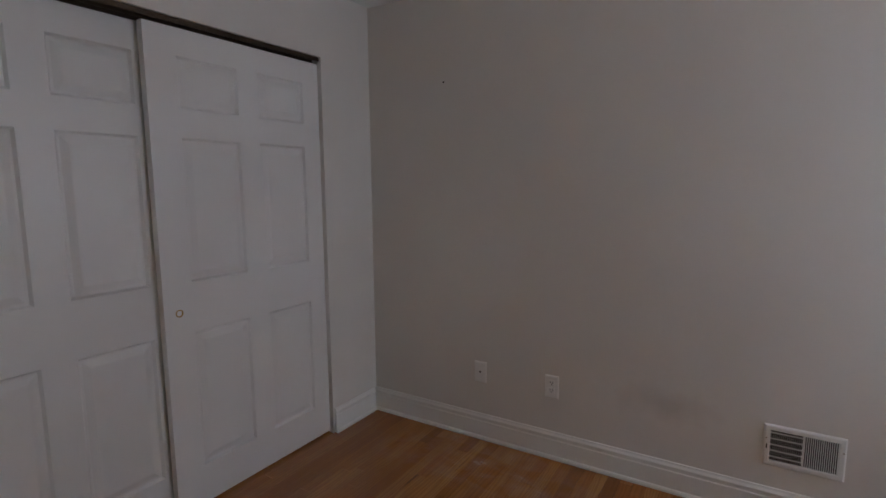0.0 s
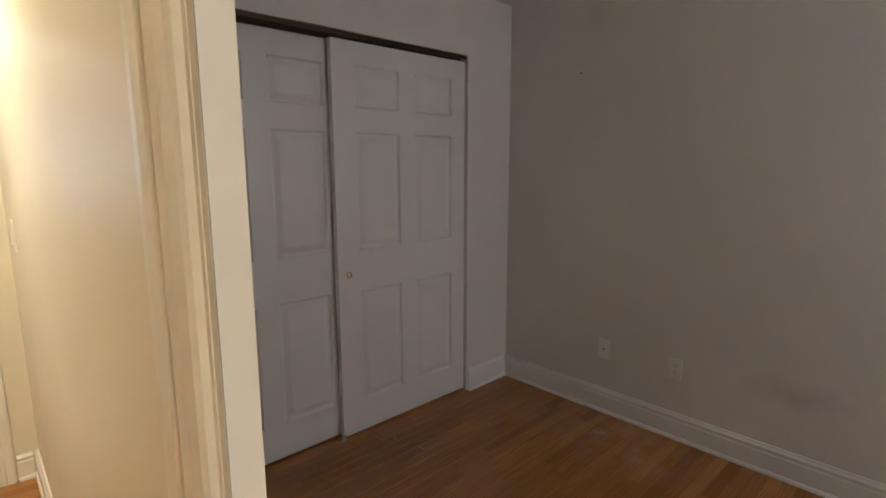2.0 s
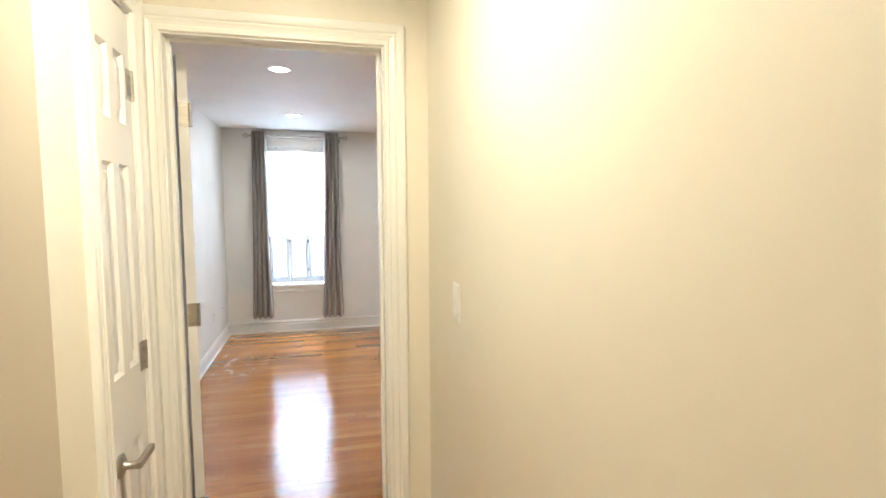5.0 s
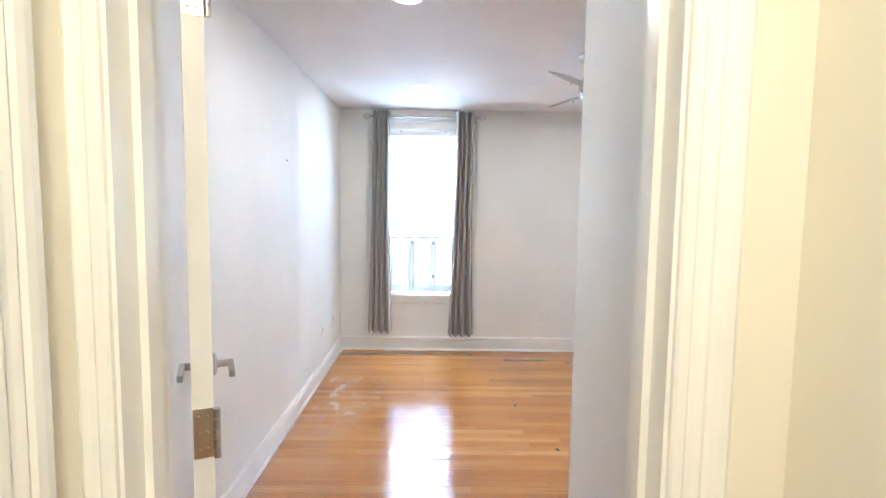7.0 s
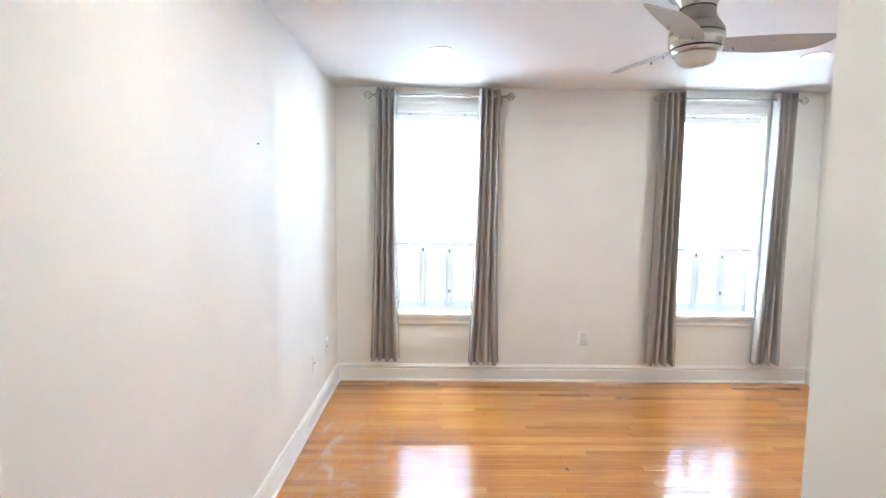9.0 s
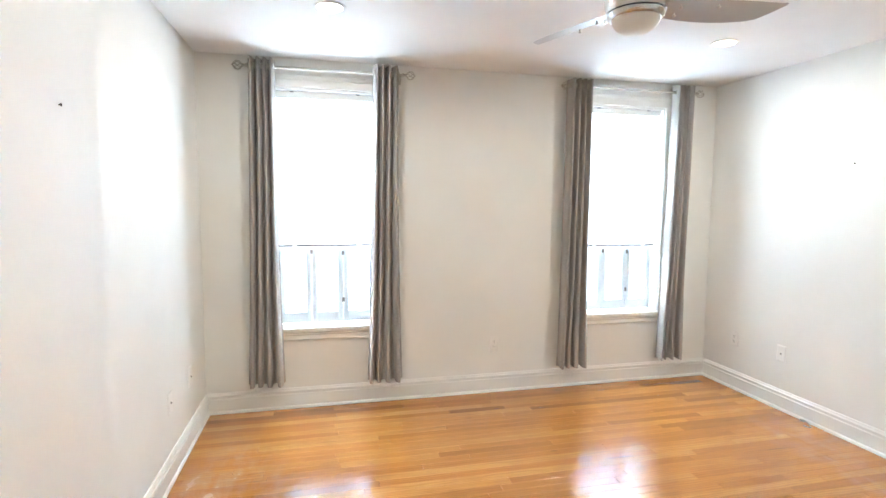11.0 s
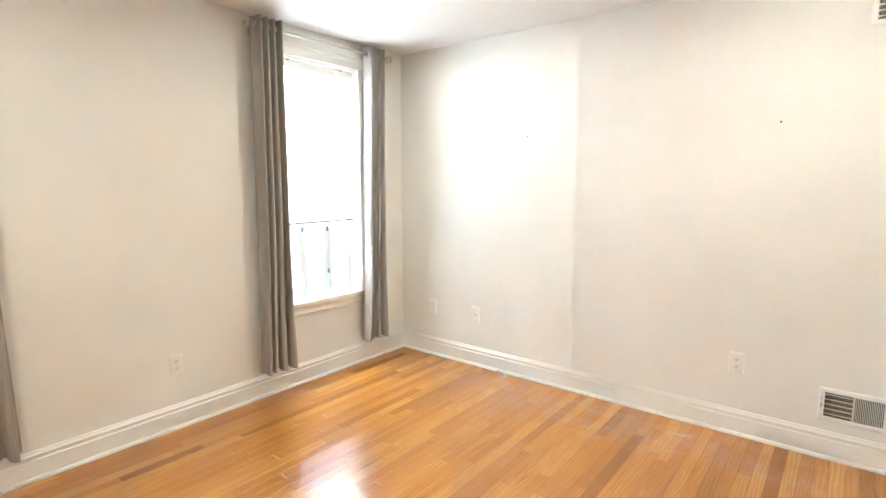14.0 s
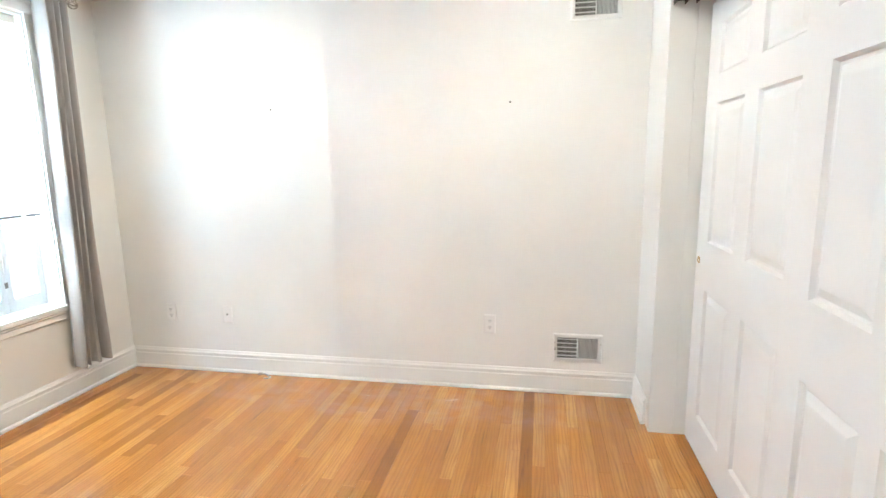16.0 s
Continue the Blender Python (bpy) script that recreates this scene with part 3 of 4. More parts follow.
bm = lathe([(0.016, 0.0), (0.016, 0.0025), (0.0125, 0.003), (0.011, -0.004), (0, -0.004)], 24, 'y')
bmesh.ops.translate(bm, verts=bm.verts, vec=(0.965, 0.001, 0.890))
bpull = part("finger_pull", bm, BRASS, bfront, "round aged brass finger pull", True)
# Same near-black disc: the hollow's shade as plain colour.
bm = lathe([(0, -0.002), (0.0105, -0.002), (0.0105, -0.0035), (0, -0.0035)], 20, 'y')
bmesh.ops.translate(bm, verts=bm.verts, vec=(0.965, 0.001, 0.890))
part("recess_shade", bm, SLOT, bpull)

for xc, sg, y0, y1 in ((XCA, -1, CA0, CA1), (XCB, 1, CB0, CB1)):
    track = thing("sliding_door_track", "dark metal double sliding-door track under the header", "door track", group="closet tracks")
    a, b = sorted((xc + sg * 0.012, xc + sg * 0.20))
    bm = bmesh.new()
    box(bm, a, b, y0 + 0.003, y1 - 0.003, CZ - 0.006, CZ - 0.001)
    part("plate", bm, TRACK, track)
    for off in (0.012, 0.058, 0.104):
        bm = bmesh.new()
        a = xc + sg * off
        box(bm, a - 0.0015, a + 0.0015, y0 + 0.003, y1 - 0.003, CZ - 0.022, CZ - 0.006)
        part("lip", bm, TRACK, track)
# jamb liners of the second closet, deeper than the wall
bm = bmesh.new()
box(bm, XCB + 0.116, XCB + 0.22, CB1, CB1 + 0.10, 0, CZ + 0.1)
box(bm, XCB + 0.116, XCB + 0.22, CB0 - 0.10, CB0, 0, CZ + 0.1)
box(bm, XCB + 0.116, XCB + 0.22, CB0, CB1, CZ, CZ + 0.1)
structure("trim", bm, WALL, "deep plastered closet reveal", "reveal")
# floor guide of the sliding doors
guide = thing("door_guide", "small metal floor guide between the sliding doors", "door guide", pose(XCA - 0.026, 1.068, 0))
bm = bmesh.new()
box(bm, -0.03, 0.012, -0.016, 0.016, 0, 0.003)
box(bm, 0.006, 0.009, -0.014, 0.014, 0.003, 0.028, bevel=0.001)
part("bracket", bm, NICKEL, guide)

# ---- windows ----


def window(name, y0, y1):
    w = thing(name, "tall white window with blind and low shutters", "window")
    w["kind"] = "structure"
    for nm, dims in (("window_sill", (XW - 0.20, XW + 0.035, y0 - 0.055, y1 + 0.055, WZ0 - 0.002, WZ0 + 0.024)), ("apron", (XW + 0.0005, XW + 0.018, y0 - 0.04, y1 + 0.04, WZ0 - 0.066, WZ0 - 0.0025))):
        bm = bmesh.new()
        if nm == "apron":
            prof = [(0.0005, -0.066), (0.012, -0.066), (0.016, -0.058), (0.016, -0.03), (0.020, -0.024), (0.020, -0.014), (0.027, -0.008), (0.027, -0.0025), (0.0005, -0.0025)]
            bm.free()
            bm = sweep([[(XW + a, yy, WZ0 + b) for a, b in prof] for yy in (y0 - 0.04, y1 + 0.04)])
        else:
            box(bm, *dims, bevel=0.005)
        part(nm, bm, TRIM, w)
    # side and head reveals with a flat casing
    bm = bmesh.new()
    box(bm, XW - 0.20, XW + 0.0015, y0 - 0.0005, y0 + 0.012, WZ0 + 0.024, WZ1 - 0.012)
    box(bm, XW - 0.20, XW + 0.0015, y1 - 0.012, y1 + 0.0005, WZ0 + 0.024, WZ1 - 0.012)
    box(bm, XW - 0.20, XW + 0.0015, y0 - 0.0005, y1 + 0.0005, WZ1 - 0.012, WZ1 + 0.0005)
    part("window_frame", bm, TRIM, w)
    prof = [(0.0, 0.0), (0.012, 0.0), (0.016, 0.006), (0.016, 0.05), (0.019, 0.056), (0.019, 0.074), (0.012, 0.082), (0.0, 0.082)]
    bm = sweep([[(XW + 0.0005 + a, yy, WZ1 + b) for a, b in prof] for yy in (y0 - 0.07, y1 + 0.07)])
    part("head_casing", bm, TRIM, w)
    for ya, yb in ((y0 - 0.07, y0 + 0.004), (y1 - 0.004, y1 + 0.07)):
        bm = bmesh.new()
        box(bm, XW + 0.002, XW + 0.016, ya, yb, WZ0 + 0.025, WZ1 - 0.0005, bevel=0.003)
        part("side_casing", bm, TRIM, w)
    # double-hung sashes
    zm = 1.40
    for nm, x, za, zb in (("lower_sash", XW - 0.165, WZ0 + 0.026, zm + 0.02), ("upper_sash", XW - 0.195, zm - 0.02, WZ1 - 0.013)):
        bm = bmesh.new()
        s = 0.045
        a, b = y0 + 0.013, y1 - 0.013
        box(bm, x - 0.014, x + 0.014, a, a + s, za, zb)
        box(bm, x - 0.014, x + 0.014, b - s, b, za, zb)
        box(bm, x - 0.014, x + 0.014, a + s, b - s, za, za + s)
        box(bm, x - 0.014, x + 0.014, a + s, b - s, zb - s, zb)
        sash = part(nm, bm, TRIM, w)
        bm = bmesh.new()
        box(bm, x - 0.002, x + 0.002, a + s - 0.004, b - s + 0.004, za + s - 0.004, zb - s + 0.004)
        pane = part("pane", bm, GLASS, sash)
        pane.visible_shadow = False
    return w


window("window_1", *W1)
window("window_2", *W2)

# east window of the first bedroom, only its light reaches the view
win = thing("window_3", "plain white window", "window")
win["kind"] = "structure"
bm = bmesh.new()
for dims in ((XE + 0.08, XE + 0.115, 1.35, 1.40, 0.90, 2.00), (XE + 0.08, XE + 0.115, 2.10, 2.15, 0.90, 2.00), (XE + 0.08, XE + 0.115, 1.40, 2.10, 0.90, 0.95), (XE + 0.08, XE + 0.115, 1.40, 2.10, 1.95, 2.00), (XE + 0.08, XE + 0.115, 1.40, 2.10, 1.43, 1.47)):
    box(bm, *dims)
part("window_frame", bm, TRIM, win)


def blind(y0, y1, zb, tilt, group):
    b = thing("window_blind", "white slatted blind lowered over the upper window with grey bottom rail", "blind", group=group)
    x = XW - 0.062
    bm = bmesh.new()
    box(bm, x - 0.02, x + 0.02, y0 + 0.013, y1 - 0.013, WZ1 - 0.058, WZ1 - 0.0125, bevel=0.003)
    part("headrail", bm, PLASTIC, b)
    bm = bmesh.new()
    box(bm, x - 0.013, x + 0.013, y0 + 0.018, y1 - 0.018, zb - 0.007, zb + 0.008, bevel=0.003)
    part("bottom_rail", bm, RAIL_GREY, b, "grey bottom rail")
    # one curved slat, shared by all rows
    bm = bmesh.new()
    half = 0.0165
    rows = []
    for yy in (y0 + 0.0122, y1 - 0.0122):
        top = [(half * (k / 3 - 1), 0.0022 * (1 - (k / 3 - 1) ** 2)) for k in range(7)]
        rows.append([(a, yy, c + 0.0004) for a, c in top] + [(a, yy, c - 0.0004) for a, c in top[::-1]])
    bm.free()
    me = mesh_of("slat", sweep(rows), SLAT, True)
    z = zb + 0.022
    while z < WZ1 - 0.058:
        s = new("slat", me)
        s.parent = b
        s.matrix_basis = pose(x, 0, z, 0, tilt, 0)
        z += 0.0215
    for yy in (y0 + 0.12, y1 - 0.12):
        part("ladder_cord", tube([(x + 0.014, yy, zb), (x + 0.014, yy, WZ1 - 0.045)], 0.0008, 5), PLASTIC, b)
        bm = bmesh.new()
        box(bm, x + 0.008, x + 0.024, yy - 0.012, yy + 0.012, WZ1 - 0.018, WZ1 - 0.010)
        part("clip", bm, RAIL_GREY, b)
        bm = bmesh.new()
        box(bm, x + 0.012, x + 0.0155, yy - 0.014, yy + 0.014, zb - 0.008, zb + 0.009, bevel=0.001)
        part("rail_clip", bm, PLASTIC, b)
    return b


blind(*W1, 1.134, -87, "window blinds")
blind(*W2, 1.106, -87, "window blinds")


def shutters(y0, y1, zt, group):
    s = thing("cafe_shutters", "white louvred half-height shutters in three folding leaves", "shutters", group=group)
    x = XW - 0.115
    a, b = y0 + 0.0105, y1 - 0.0105
    n, z0 = 3, WZ0 + 0.030
    w = (b - a) / n
    lw = w - 0.0016 - 2 * 0.034 + 0.003
    rows = []
    for yy in (-lw / 2, lw / 2):
        rows.append([(0.021 * c, yy, 0.0035 * e) for c, e in ((-1, 0), (-0.6, 0.8), (0, 1), (0.6, 0.8), (1, 0), (0.6, -0.8), (0, -1), (-0.6, -0.8))])
    me = mesh_of("louvre", sweep(rows), LOUVRE, True)
    for i in range(n):
        ya, yb = a + i * w + 0.0008, a + (i + 1) * w - 0.0008
        bm = bmesh.new()
        box(bm, x - 0.013, x + 0.013, ya, ya + 0.034, z0, zt, bevel=0.002)
        box(bm, x - 0.013, x + 0.013, yb - 0.034, yb, z0, zt, bevel=0.002)
        box(bm, x - 0.012, x + 0.012, ya + 0.034, yb - 0.034, z0, z0 + 0.075)
        box(bm, x - 0.012, x + 0.012, ya + 0.034, yb - 0.034, zt - 0.05, zt)
        leaf = part("shutter_leaf", bm, SHUTTER, s)
        count = math.floor((zt - z0 - 0.125) / 0.030)
        step = (zt - z0 - 0.125) / count
        for k in range(count):
            z = z0 + 0.075 + (k + 0.5) * step
            l = new("louvre", me)
            l.parent = leaf
            l.matrix_basis = pose(x, (ya + yb) / 2, z, 0, -87, 0)
        bm = bmesh.new()
        box(bm, x + 0.020, x + 0.027, (ya + yb) / 2 - 0.004, (ya + yb) / 2 + 0.004, z0 + 0.09, zt - 0.06, bevel=0.001)
        part("tilt_rod", bm, SHUTTER, leaf)
    for k, zz in ((1, zt - 0.05), (2, zt - 0.06), (2, z0 + 0.16)):
        bm = bmesh.new()
        yy = a + k * w
        box(bm, x + 0.013, x + 0.0155, yy - 0.009, yy + 0.009, zz - 0.016, zz + 0.016, bevel=0.001)
        part("hinge", bm, RAIL_GREY, s, "small grey hinge")
    return s


shutters(*W1, 1.136, "cafe shutters")
shutters(*W2, 1.108, "cafe shutters")

# ---- curtains and rods ----
XR, ZR = -7.048, 2.297


def curtain(yc, w_top, w_low, z_low, folds, seed, lean=0.0):
    rng = random.Random(seed)
    c = thing("curtain", "grey woven eyelet curtain panel drawn aside, hanging in folds", "curtain", group="grey curtains")
    cols, rows_n = folds * 14, 34
    ph = [rng.uniform(-0.5, 0.5) for _ in range(6)]
    z_top = ZR + 0.052

    def at(i, j):
        u, v = i / cols, j / (rows_n - 1)
        z = z_top + (z_low - z_top) * v
        w = w_top + (w_low - w_top) * v ** 1.4
        y = yc + lean * v + (u - 0.5) * w + 0.010 * math.sin(3 * v + ph[0] + 4 * u) * v
        amp = 0.038 - 0.006 * v + 0.005 * math.sin(7 * u + ph[1] + 1.2 * v)
        fold = -math.cos(u * folds * 2 * math.pi + (ph[2] + 0.5 * v * math.sin(5 * u + ph[3])) * math.sin(math.pi * u))
        x = XR + amp * fold + 0.006 * math.sin(9 * v + 6 * u + ph[4]) * v
        y += 0.004 * math.sin(2 * u * folds * 2 * math.pi + ph[5]) * (0.4 + v)
        return Vector((x, y, z + 0.006 * math.sin(u * folds * 2 * math.pi + 1) * v))

    grid = [[at(i, j) for i in range(cols + 1)] for j in range(rows_n)]
    bm = bmesh.new()
    fronts, backs = [], []
    for j in range(rows_n):
        f, k = [], []
        for i in range(cols + 1):
            d = grid[j][min(i + 1, cols)] - grid[j][max(i - 1, 0)]
            nrm = Vector((d.y, -d.x, 0)).normalized() * 0.0012
            f.append(bm.verts.new(grid[j][i] + nrm))
            k.append(bm.verts.new(grid[j][i] - nrm))
        fronts.append(f)
        backs.append(k)
    for j in range(rows_n - 1):
        for i in range(cols):
            bm.faces.new((fronts[j][i], fronts[j][i + 1], fronts[j + 1][i + 1], fronts[j + 1][i]))
            bm.faces.new((backs[j][i], backs[j + 1][i], backs[j + 1][i + 1], backs[j][i + 1]))
        for i in (0, cols):
            bm.faces.new((fronts[j][i], fronts[j + 1][i], backs[j + 1][i], backs[j][i]))
    for j in (0, rows_n - 1):
        for i in range(cols):
            bm.faces.new((fronts[j][i], fronts[j][i + 1], backs[j][i + 1], backs[j][i]))
    part("cloth", bm, CURTAIN, c, smooth=True)
    # a stitched hem
    bm = bmesh.new()
    j = rows_n - 2
    vs = []
    for zz in (0.002, -0.002):
        row = []
        for i in range(cols + 1):
            d = grid[j][min(i + 1, cols)] - grid[j][max(i - 1, 0)]
            nrm = Vector((d.y, -d.x, 0)).normalized() * 0.0022
            row.append((bm.verts.new(grid[j][i] + nrm + Vector((0, 0, zz))), bm.verts.new(grid[j][i] - nrm + Vector((0, 0, zz)))))
        vs.append(row)
    for i in range(cols):
        for s in (0, 1):
            bm.faces.new((vs[0][i][s], vs[0][i + 1][s], vs[1][i + 1][s], vs[1][i][s]))
    part("hem", bm, CURTAIN, c)
    for k in range(folds * 2):
        u = (k + 0.5) / (folds * 2)
        p = at(round(u * cols), 1)
        ring = lathe([(0.017, -0.003), (0.022, -0.003), (0.022, 0.003), (0.017, 0.003), (0.017, -0.003)], 18, 'y')
        bmesh.ops.rotate(ring, verts=ring.verts, matrix=Matrix.Rotation(radians(35 if k % 2 else -35), 3, 'Z'))
        bmesh.ops.translate(ring, verts=ring.verts, vec=(XR, p.y, ZR))
        part("eyelet", ring, NICKEL, c, "dark nickel eyelet ring", True)
    return c


def rod(y0, y1):
    r = thing("curtain_rod", "brushed nickel curtain rod with twisted cage finials", "curtain rod", group="curtain rods")
    part("pole", tube([(XR, y0 + 0.03, ZR), (XR, (y0 + y1) / 2, ZR), (XR, y1 - 0.03, ZR)], 0.0085, 14), NICKEL, r, smooth=True)
    for ye, sg in ((y0, -1), (y1, 1)):
        bm = lathe([(0, -0.052), (0.011, -0.052), (0.013, -0.046), (0.009, -0.040), (0.009, -0.028), (0.012, -0.024), (0.007, -0.020), (0, -0.020)], 16, 'y')
        bmesh.ops.scale(bm, verts=bm.verts, vec=(1, sg, 1))
        bmesh.ops.translate(bm, verts=bm.verts, vec=(XR, ye, ZR))
        fin = part("finial", bm, NICKEL, r, "twisted wire cage finial", True)
        for k in range(6):
            pts = []
            for q in range(13):
                s = q / 12
                a = k * math.pi / 3 + s * 1.6
                rr = 0.026 * math.sin(math.pi * s) ** 0.8 + 0.003
                pts.append((XR + rr * math.cos(a), ye + sg * (-0.024 + 0.058 * s), ZR + rr * math.sin(a)))
            part("cage_wire", tube(pts, 0.0024, 6), NICKEL, fin, smooth=True)
        bm = lathe([(0, -0.005), (0.006, -0.004), (0.007, 0.001), (0.004, 0.006), (0, 0.008)], 12, 'y')
        bmesh.ops.scale(bm, verts=bm.verts, vec=(1, sg, 1))
        bmesh.ops.translate(bm, verts=bm.verts, vec=(XR, ye + sg * 0.034, ZR))
        part("tip", bm, NICKEL, fin, smooth=True)
        yb = ye - sg * 0.062
        bm = bmesh.new()
        tube([(XW + 0.003, yb, ZR - 0.012), (XR - 0.02, yb, ZR - 0.012), (XR - 0.004, yb, ZR - 0.016), (XR + 0.008, yb, ZR - 0.010)], 0.005, 8, bm)
        tube([(XR, yb, ZR - 0.012), (XR, yb, ZR - 0.045)], 0.004, 8, bm)
        br = part("bracket", bm, NICKEL, r, smooth=True)
        bm = bmesh.new()
        box(bm, XW + 0.0005, XW + 0.006, yb - 0.014, yb + 0.014, ZR - 0.045, ZR + 0.018, bevel=0.002)
        part("wall_plate", bm, NICKEL, br)
    return r


rod(-1.284, -0.189)
rod(0.972, 2.108)
curtain(-1.148, 0.165, 0.236, 0.203, 4, 3, -0.014)
curtain(-0.346, 0.172, 0.238, 0.176, 4, 5, -0.020)
curtain(1.092, 0.190, 0.240, 0.180, 4, 8, -0.010)
curtain(1.972, 0.170, 0.215, 0.190, 4, 11, -0.034)

# ---- ceiling fan ----
fan = thing("ceiling_fan", "brushed nickel three-blade ceiling fan with frosted light bowl", "ceiling fan", pose(-5.29, 0.375, ZC))
part("canopy", lathe([(0, -0.0005), (0.1208, -0.0005), (0.1226, -0.008), (0.1171, -0.014), (0.09607, -0.024), (0.08052, -0.042), (0.07137, -0.066), (0, -0.066)], 48), FAN_METAL, fan, smooth=True)
part("neck_ring", lathe([(0, -0.0655), (0.0735, -0.0655), (0.0735, -0.0682), (0, -0.0682)], 48), BLACK, fan)
part("neck", lathe([(0, -0.066), (0.06954, -0.0662), (0.07046, -0.070), (0.07686, -0.105), (0.09516, -0.135), (0.1116, -0.160), (0.1135, -0.176), (0, -0.176)], 48), FAN_METAL, fan, smooth=True)
part("groove_ring", lathe([(0, -0.1761), (0.108, -0.1761), (0.108, -0.181), (0, -0.181)], 48), BLACK, fan)
part("motor_housing", lathe([(0, -0.1811), (0.1135, -0.1811), (0.1153, -0.190), (0.1135, -0.214), (0.1061, -0.236), (0, -0.236)], 48), FAN_METAL, fan, smooth=True)
part("lower_ring", lathe([(0, -0.2361), (0.1007, -0.2361), (0.1007, -0.242), (0, -0.242)], 48), BLACK, fan)
part("light_collar", lathe([(0, -0.2421), (0.1043, -0.2421), (0.1025, -0.252), (0.0915, -0.262), (0, -0.262)], 48), FAN_METAL, fan, smooth=True)
part("light_bowl", lathe([(0, -0.2621), (0.08784, -0.2621), (0.08601, -0.272), (0.0732, -0.292), (0.05033, -0.306), (0.02288, -0.312), (0, -0.313)], 48), BOWL, fan, "frosted white glass bowl", True)
blade_rows = []
for k in range(17):
    s = k / 16
    r = 0.09 + 0.47 * s
    lead = -0.046 - 0.010 * math.sin(math.pi * s)
    trail = 0.040 + 0.052 * math.sin(math.pi * min(1.0, 0.10 + 0.78 * s)) - 0.012 * s
    if s > 0.84:
        trail -= (trail - lead - 0.012) * ((s - 0.84) / 0.16) ** 1.6
    mid, half = (lead + trail) / 2, (trail - lead) / 2
    blade_rows.append([(r, mid + e * half, -0.216 + 0.004 * (1 - e * e) + d) for e, d in ((-1, 0), (-0.5, 0.003), (0.5, 0.003), (1, 0), (0.5, -0.003), (-0.5, -0.003))])
blade_me = mesh_of("blade", sweep(blade_rows), BLADE, True)
screw_me = mesh_of("blade_screw", lathe([(0, -0.016), (0.006, -0.015), (0.007, -0.010), (0.004, -0.008), (0.004, 0.0), (0, 0.0)], 10), NICKEL, True)
for ang in (200.0, 320.0, 80.0):
    turn = pose(0, 0, 0, 0, 0, ang) @ pose(0, 0, -0.216, -14, 0, 0) @ pose(0, 0, 0.216)
    bl = new("blade", blade_me)
    bl.parent, bl.matrix_basis = fan, turn
    bl["label"] = "silver-grey curved fan blade"
    for rr, yy in ((0.16, -0.02), (0.16, 0.03), (0.30, -0.03)):
        sc = new("blade_screw", screw_me)
        sc.parent, sc.matrix_basis = bl, pose(rr, yy, -0.218)

# ---- downlights ----
for (x, y), mat, lab in [(p, LENS, "white recessed ceiling downlight, lit") for p in DOWNLIGHTS] + [(p, WARM_LENS, "white recessed hall downlight out of view, lit warm") for p in HALL_LIGHTS]:
    d = thing("ceiling_downlight", lab, "downlight", pose(x, y, ZC), group="recessed downlights")
    part("trim_ring", lathe([(0.062, -0.0005), (0.079, -0.0005), (0.079, -0.003), (0.072, -0.006), (0.062, -0.005), (0.062, -0.0005)], 40), PLASTIC, d, smooth=True)
    part("lens", lathe([(0, -0.0012), (0.061, -0.0012), (0.061, -0.0035), (0, -0.0042)], 40), mat, d, "glowing lens")

# ---- wall plates ----


def wall_pose(x, y, z, facing):
    """A frame on a wall: local x along the wall, local y out of it, z up."""
    return pose(x, y, z, 0, 0, {"+y": 0, "-y": 180, "+x": -90, "-x": 90}[facing])


def plate_bm(w, h, t=0.006):
    bm = bmesh.new()
    loops = []
    for ins, d in ((0.0, 0.0005), (0.0, t * 0.4), (0.004, t * 0.85), (0.009, t)):
        a, b = w / 2 - ins, h / 2 - ins
        loops.append([bm.verts.new(v) for v in ((-a, d, -b), (a, d, -b), (a, d, b), (-a, d, b))])
    for p, q in zip(loops, loops[1:]):
        for k in range(4):
            bm.faces.new((p[k], p[(k + 1) % 4], q[(k + 1) % 4], q[k]))
    bm.faces.new(loops[-1])
    bm.faces.new(loops[0][::-1])
    return bm


def outlet(m, lab="white duplex wall outlet with its cover plate"):
    o = thing("wall_outlet", lab, "outlet", m, "wall outlets")
    part("cover_plate", plate_bm(0.072, 0.116), PLASTIC, o)
    for dz in (-0.0195, 0.0195):
        bm = bmesh.new()
        box(bm, -0.0165, 0.0165, 0.0062, 0.0078, dz - 0.0145, dz + 0.0145, bevel=0.0014)
        r = part("receptacle", bm, PLASTIC, o)
        for dx, hh in ((-0.0065, 0.0045), (0.0065, 0.0036)):
            bm = bmesh.new()
            box(bm, dx - 0.0012, dx + 0.0012, 0.0079, 0.0083, dz + 0.003 - hh, dz + 0.003 + hh)
            part("slot", bm, SLOT, r)
        bm = lathe([(0, 0.0083), (0.0024, 0.0083), (0.0024, 0.0079), (0, 0.0079)], 10, 'y')
        bmesh.ops.translate(bm, verts=bm.verts, vec=(0, 0, dz - 0.0085))
        part("ground_hole", bm, SLOT, r)
    bm = lathe([(0, 0.0079), (0.0028, 0.0076), (0.0034, 0.0061), (0, 0.0061)], 12, 'y')
    part("screw", bm, PLASTIC, o)
    return o


def jack(m, lab="white cable jack wall plate with a small socket"):
    o = thing("cable_jack_plate", lab, "wall plate", m, "jack plates")
    part("cover_plate", plate_bm(0.072, 0.116), PLASTIC, o)
    part("socket", lathe([(0, 0.0115), (0.002, 0.0115), (0.0025, 0.0085), (0.0048, 0.0085), (0.0055, 0.0061), (0, 0.0061)], 12, 'y'), SLOT, o)
    for dz in (-0.042, 0.042):
        bm = lathe([(0, 0.0075), (0.0026, 0.0072), (0.003, 0.0061), (0, 0.0061)], 10, 'y')
        bmesh.ops.translate(bm, verts=bm.verts, vec=(0, 0, dz))
        part("screw", bm, PLASTIC, o)
    return o


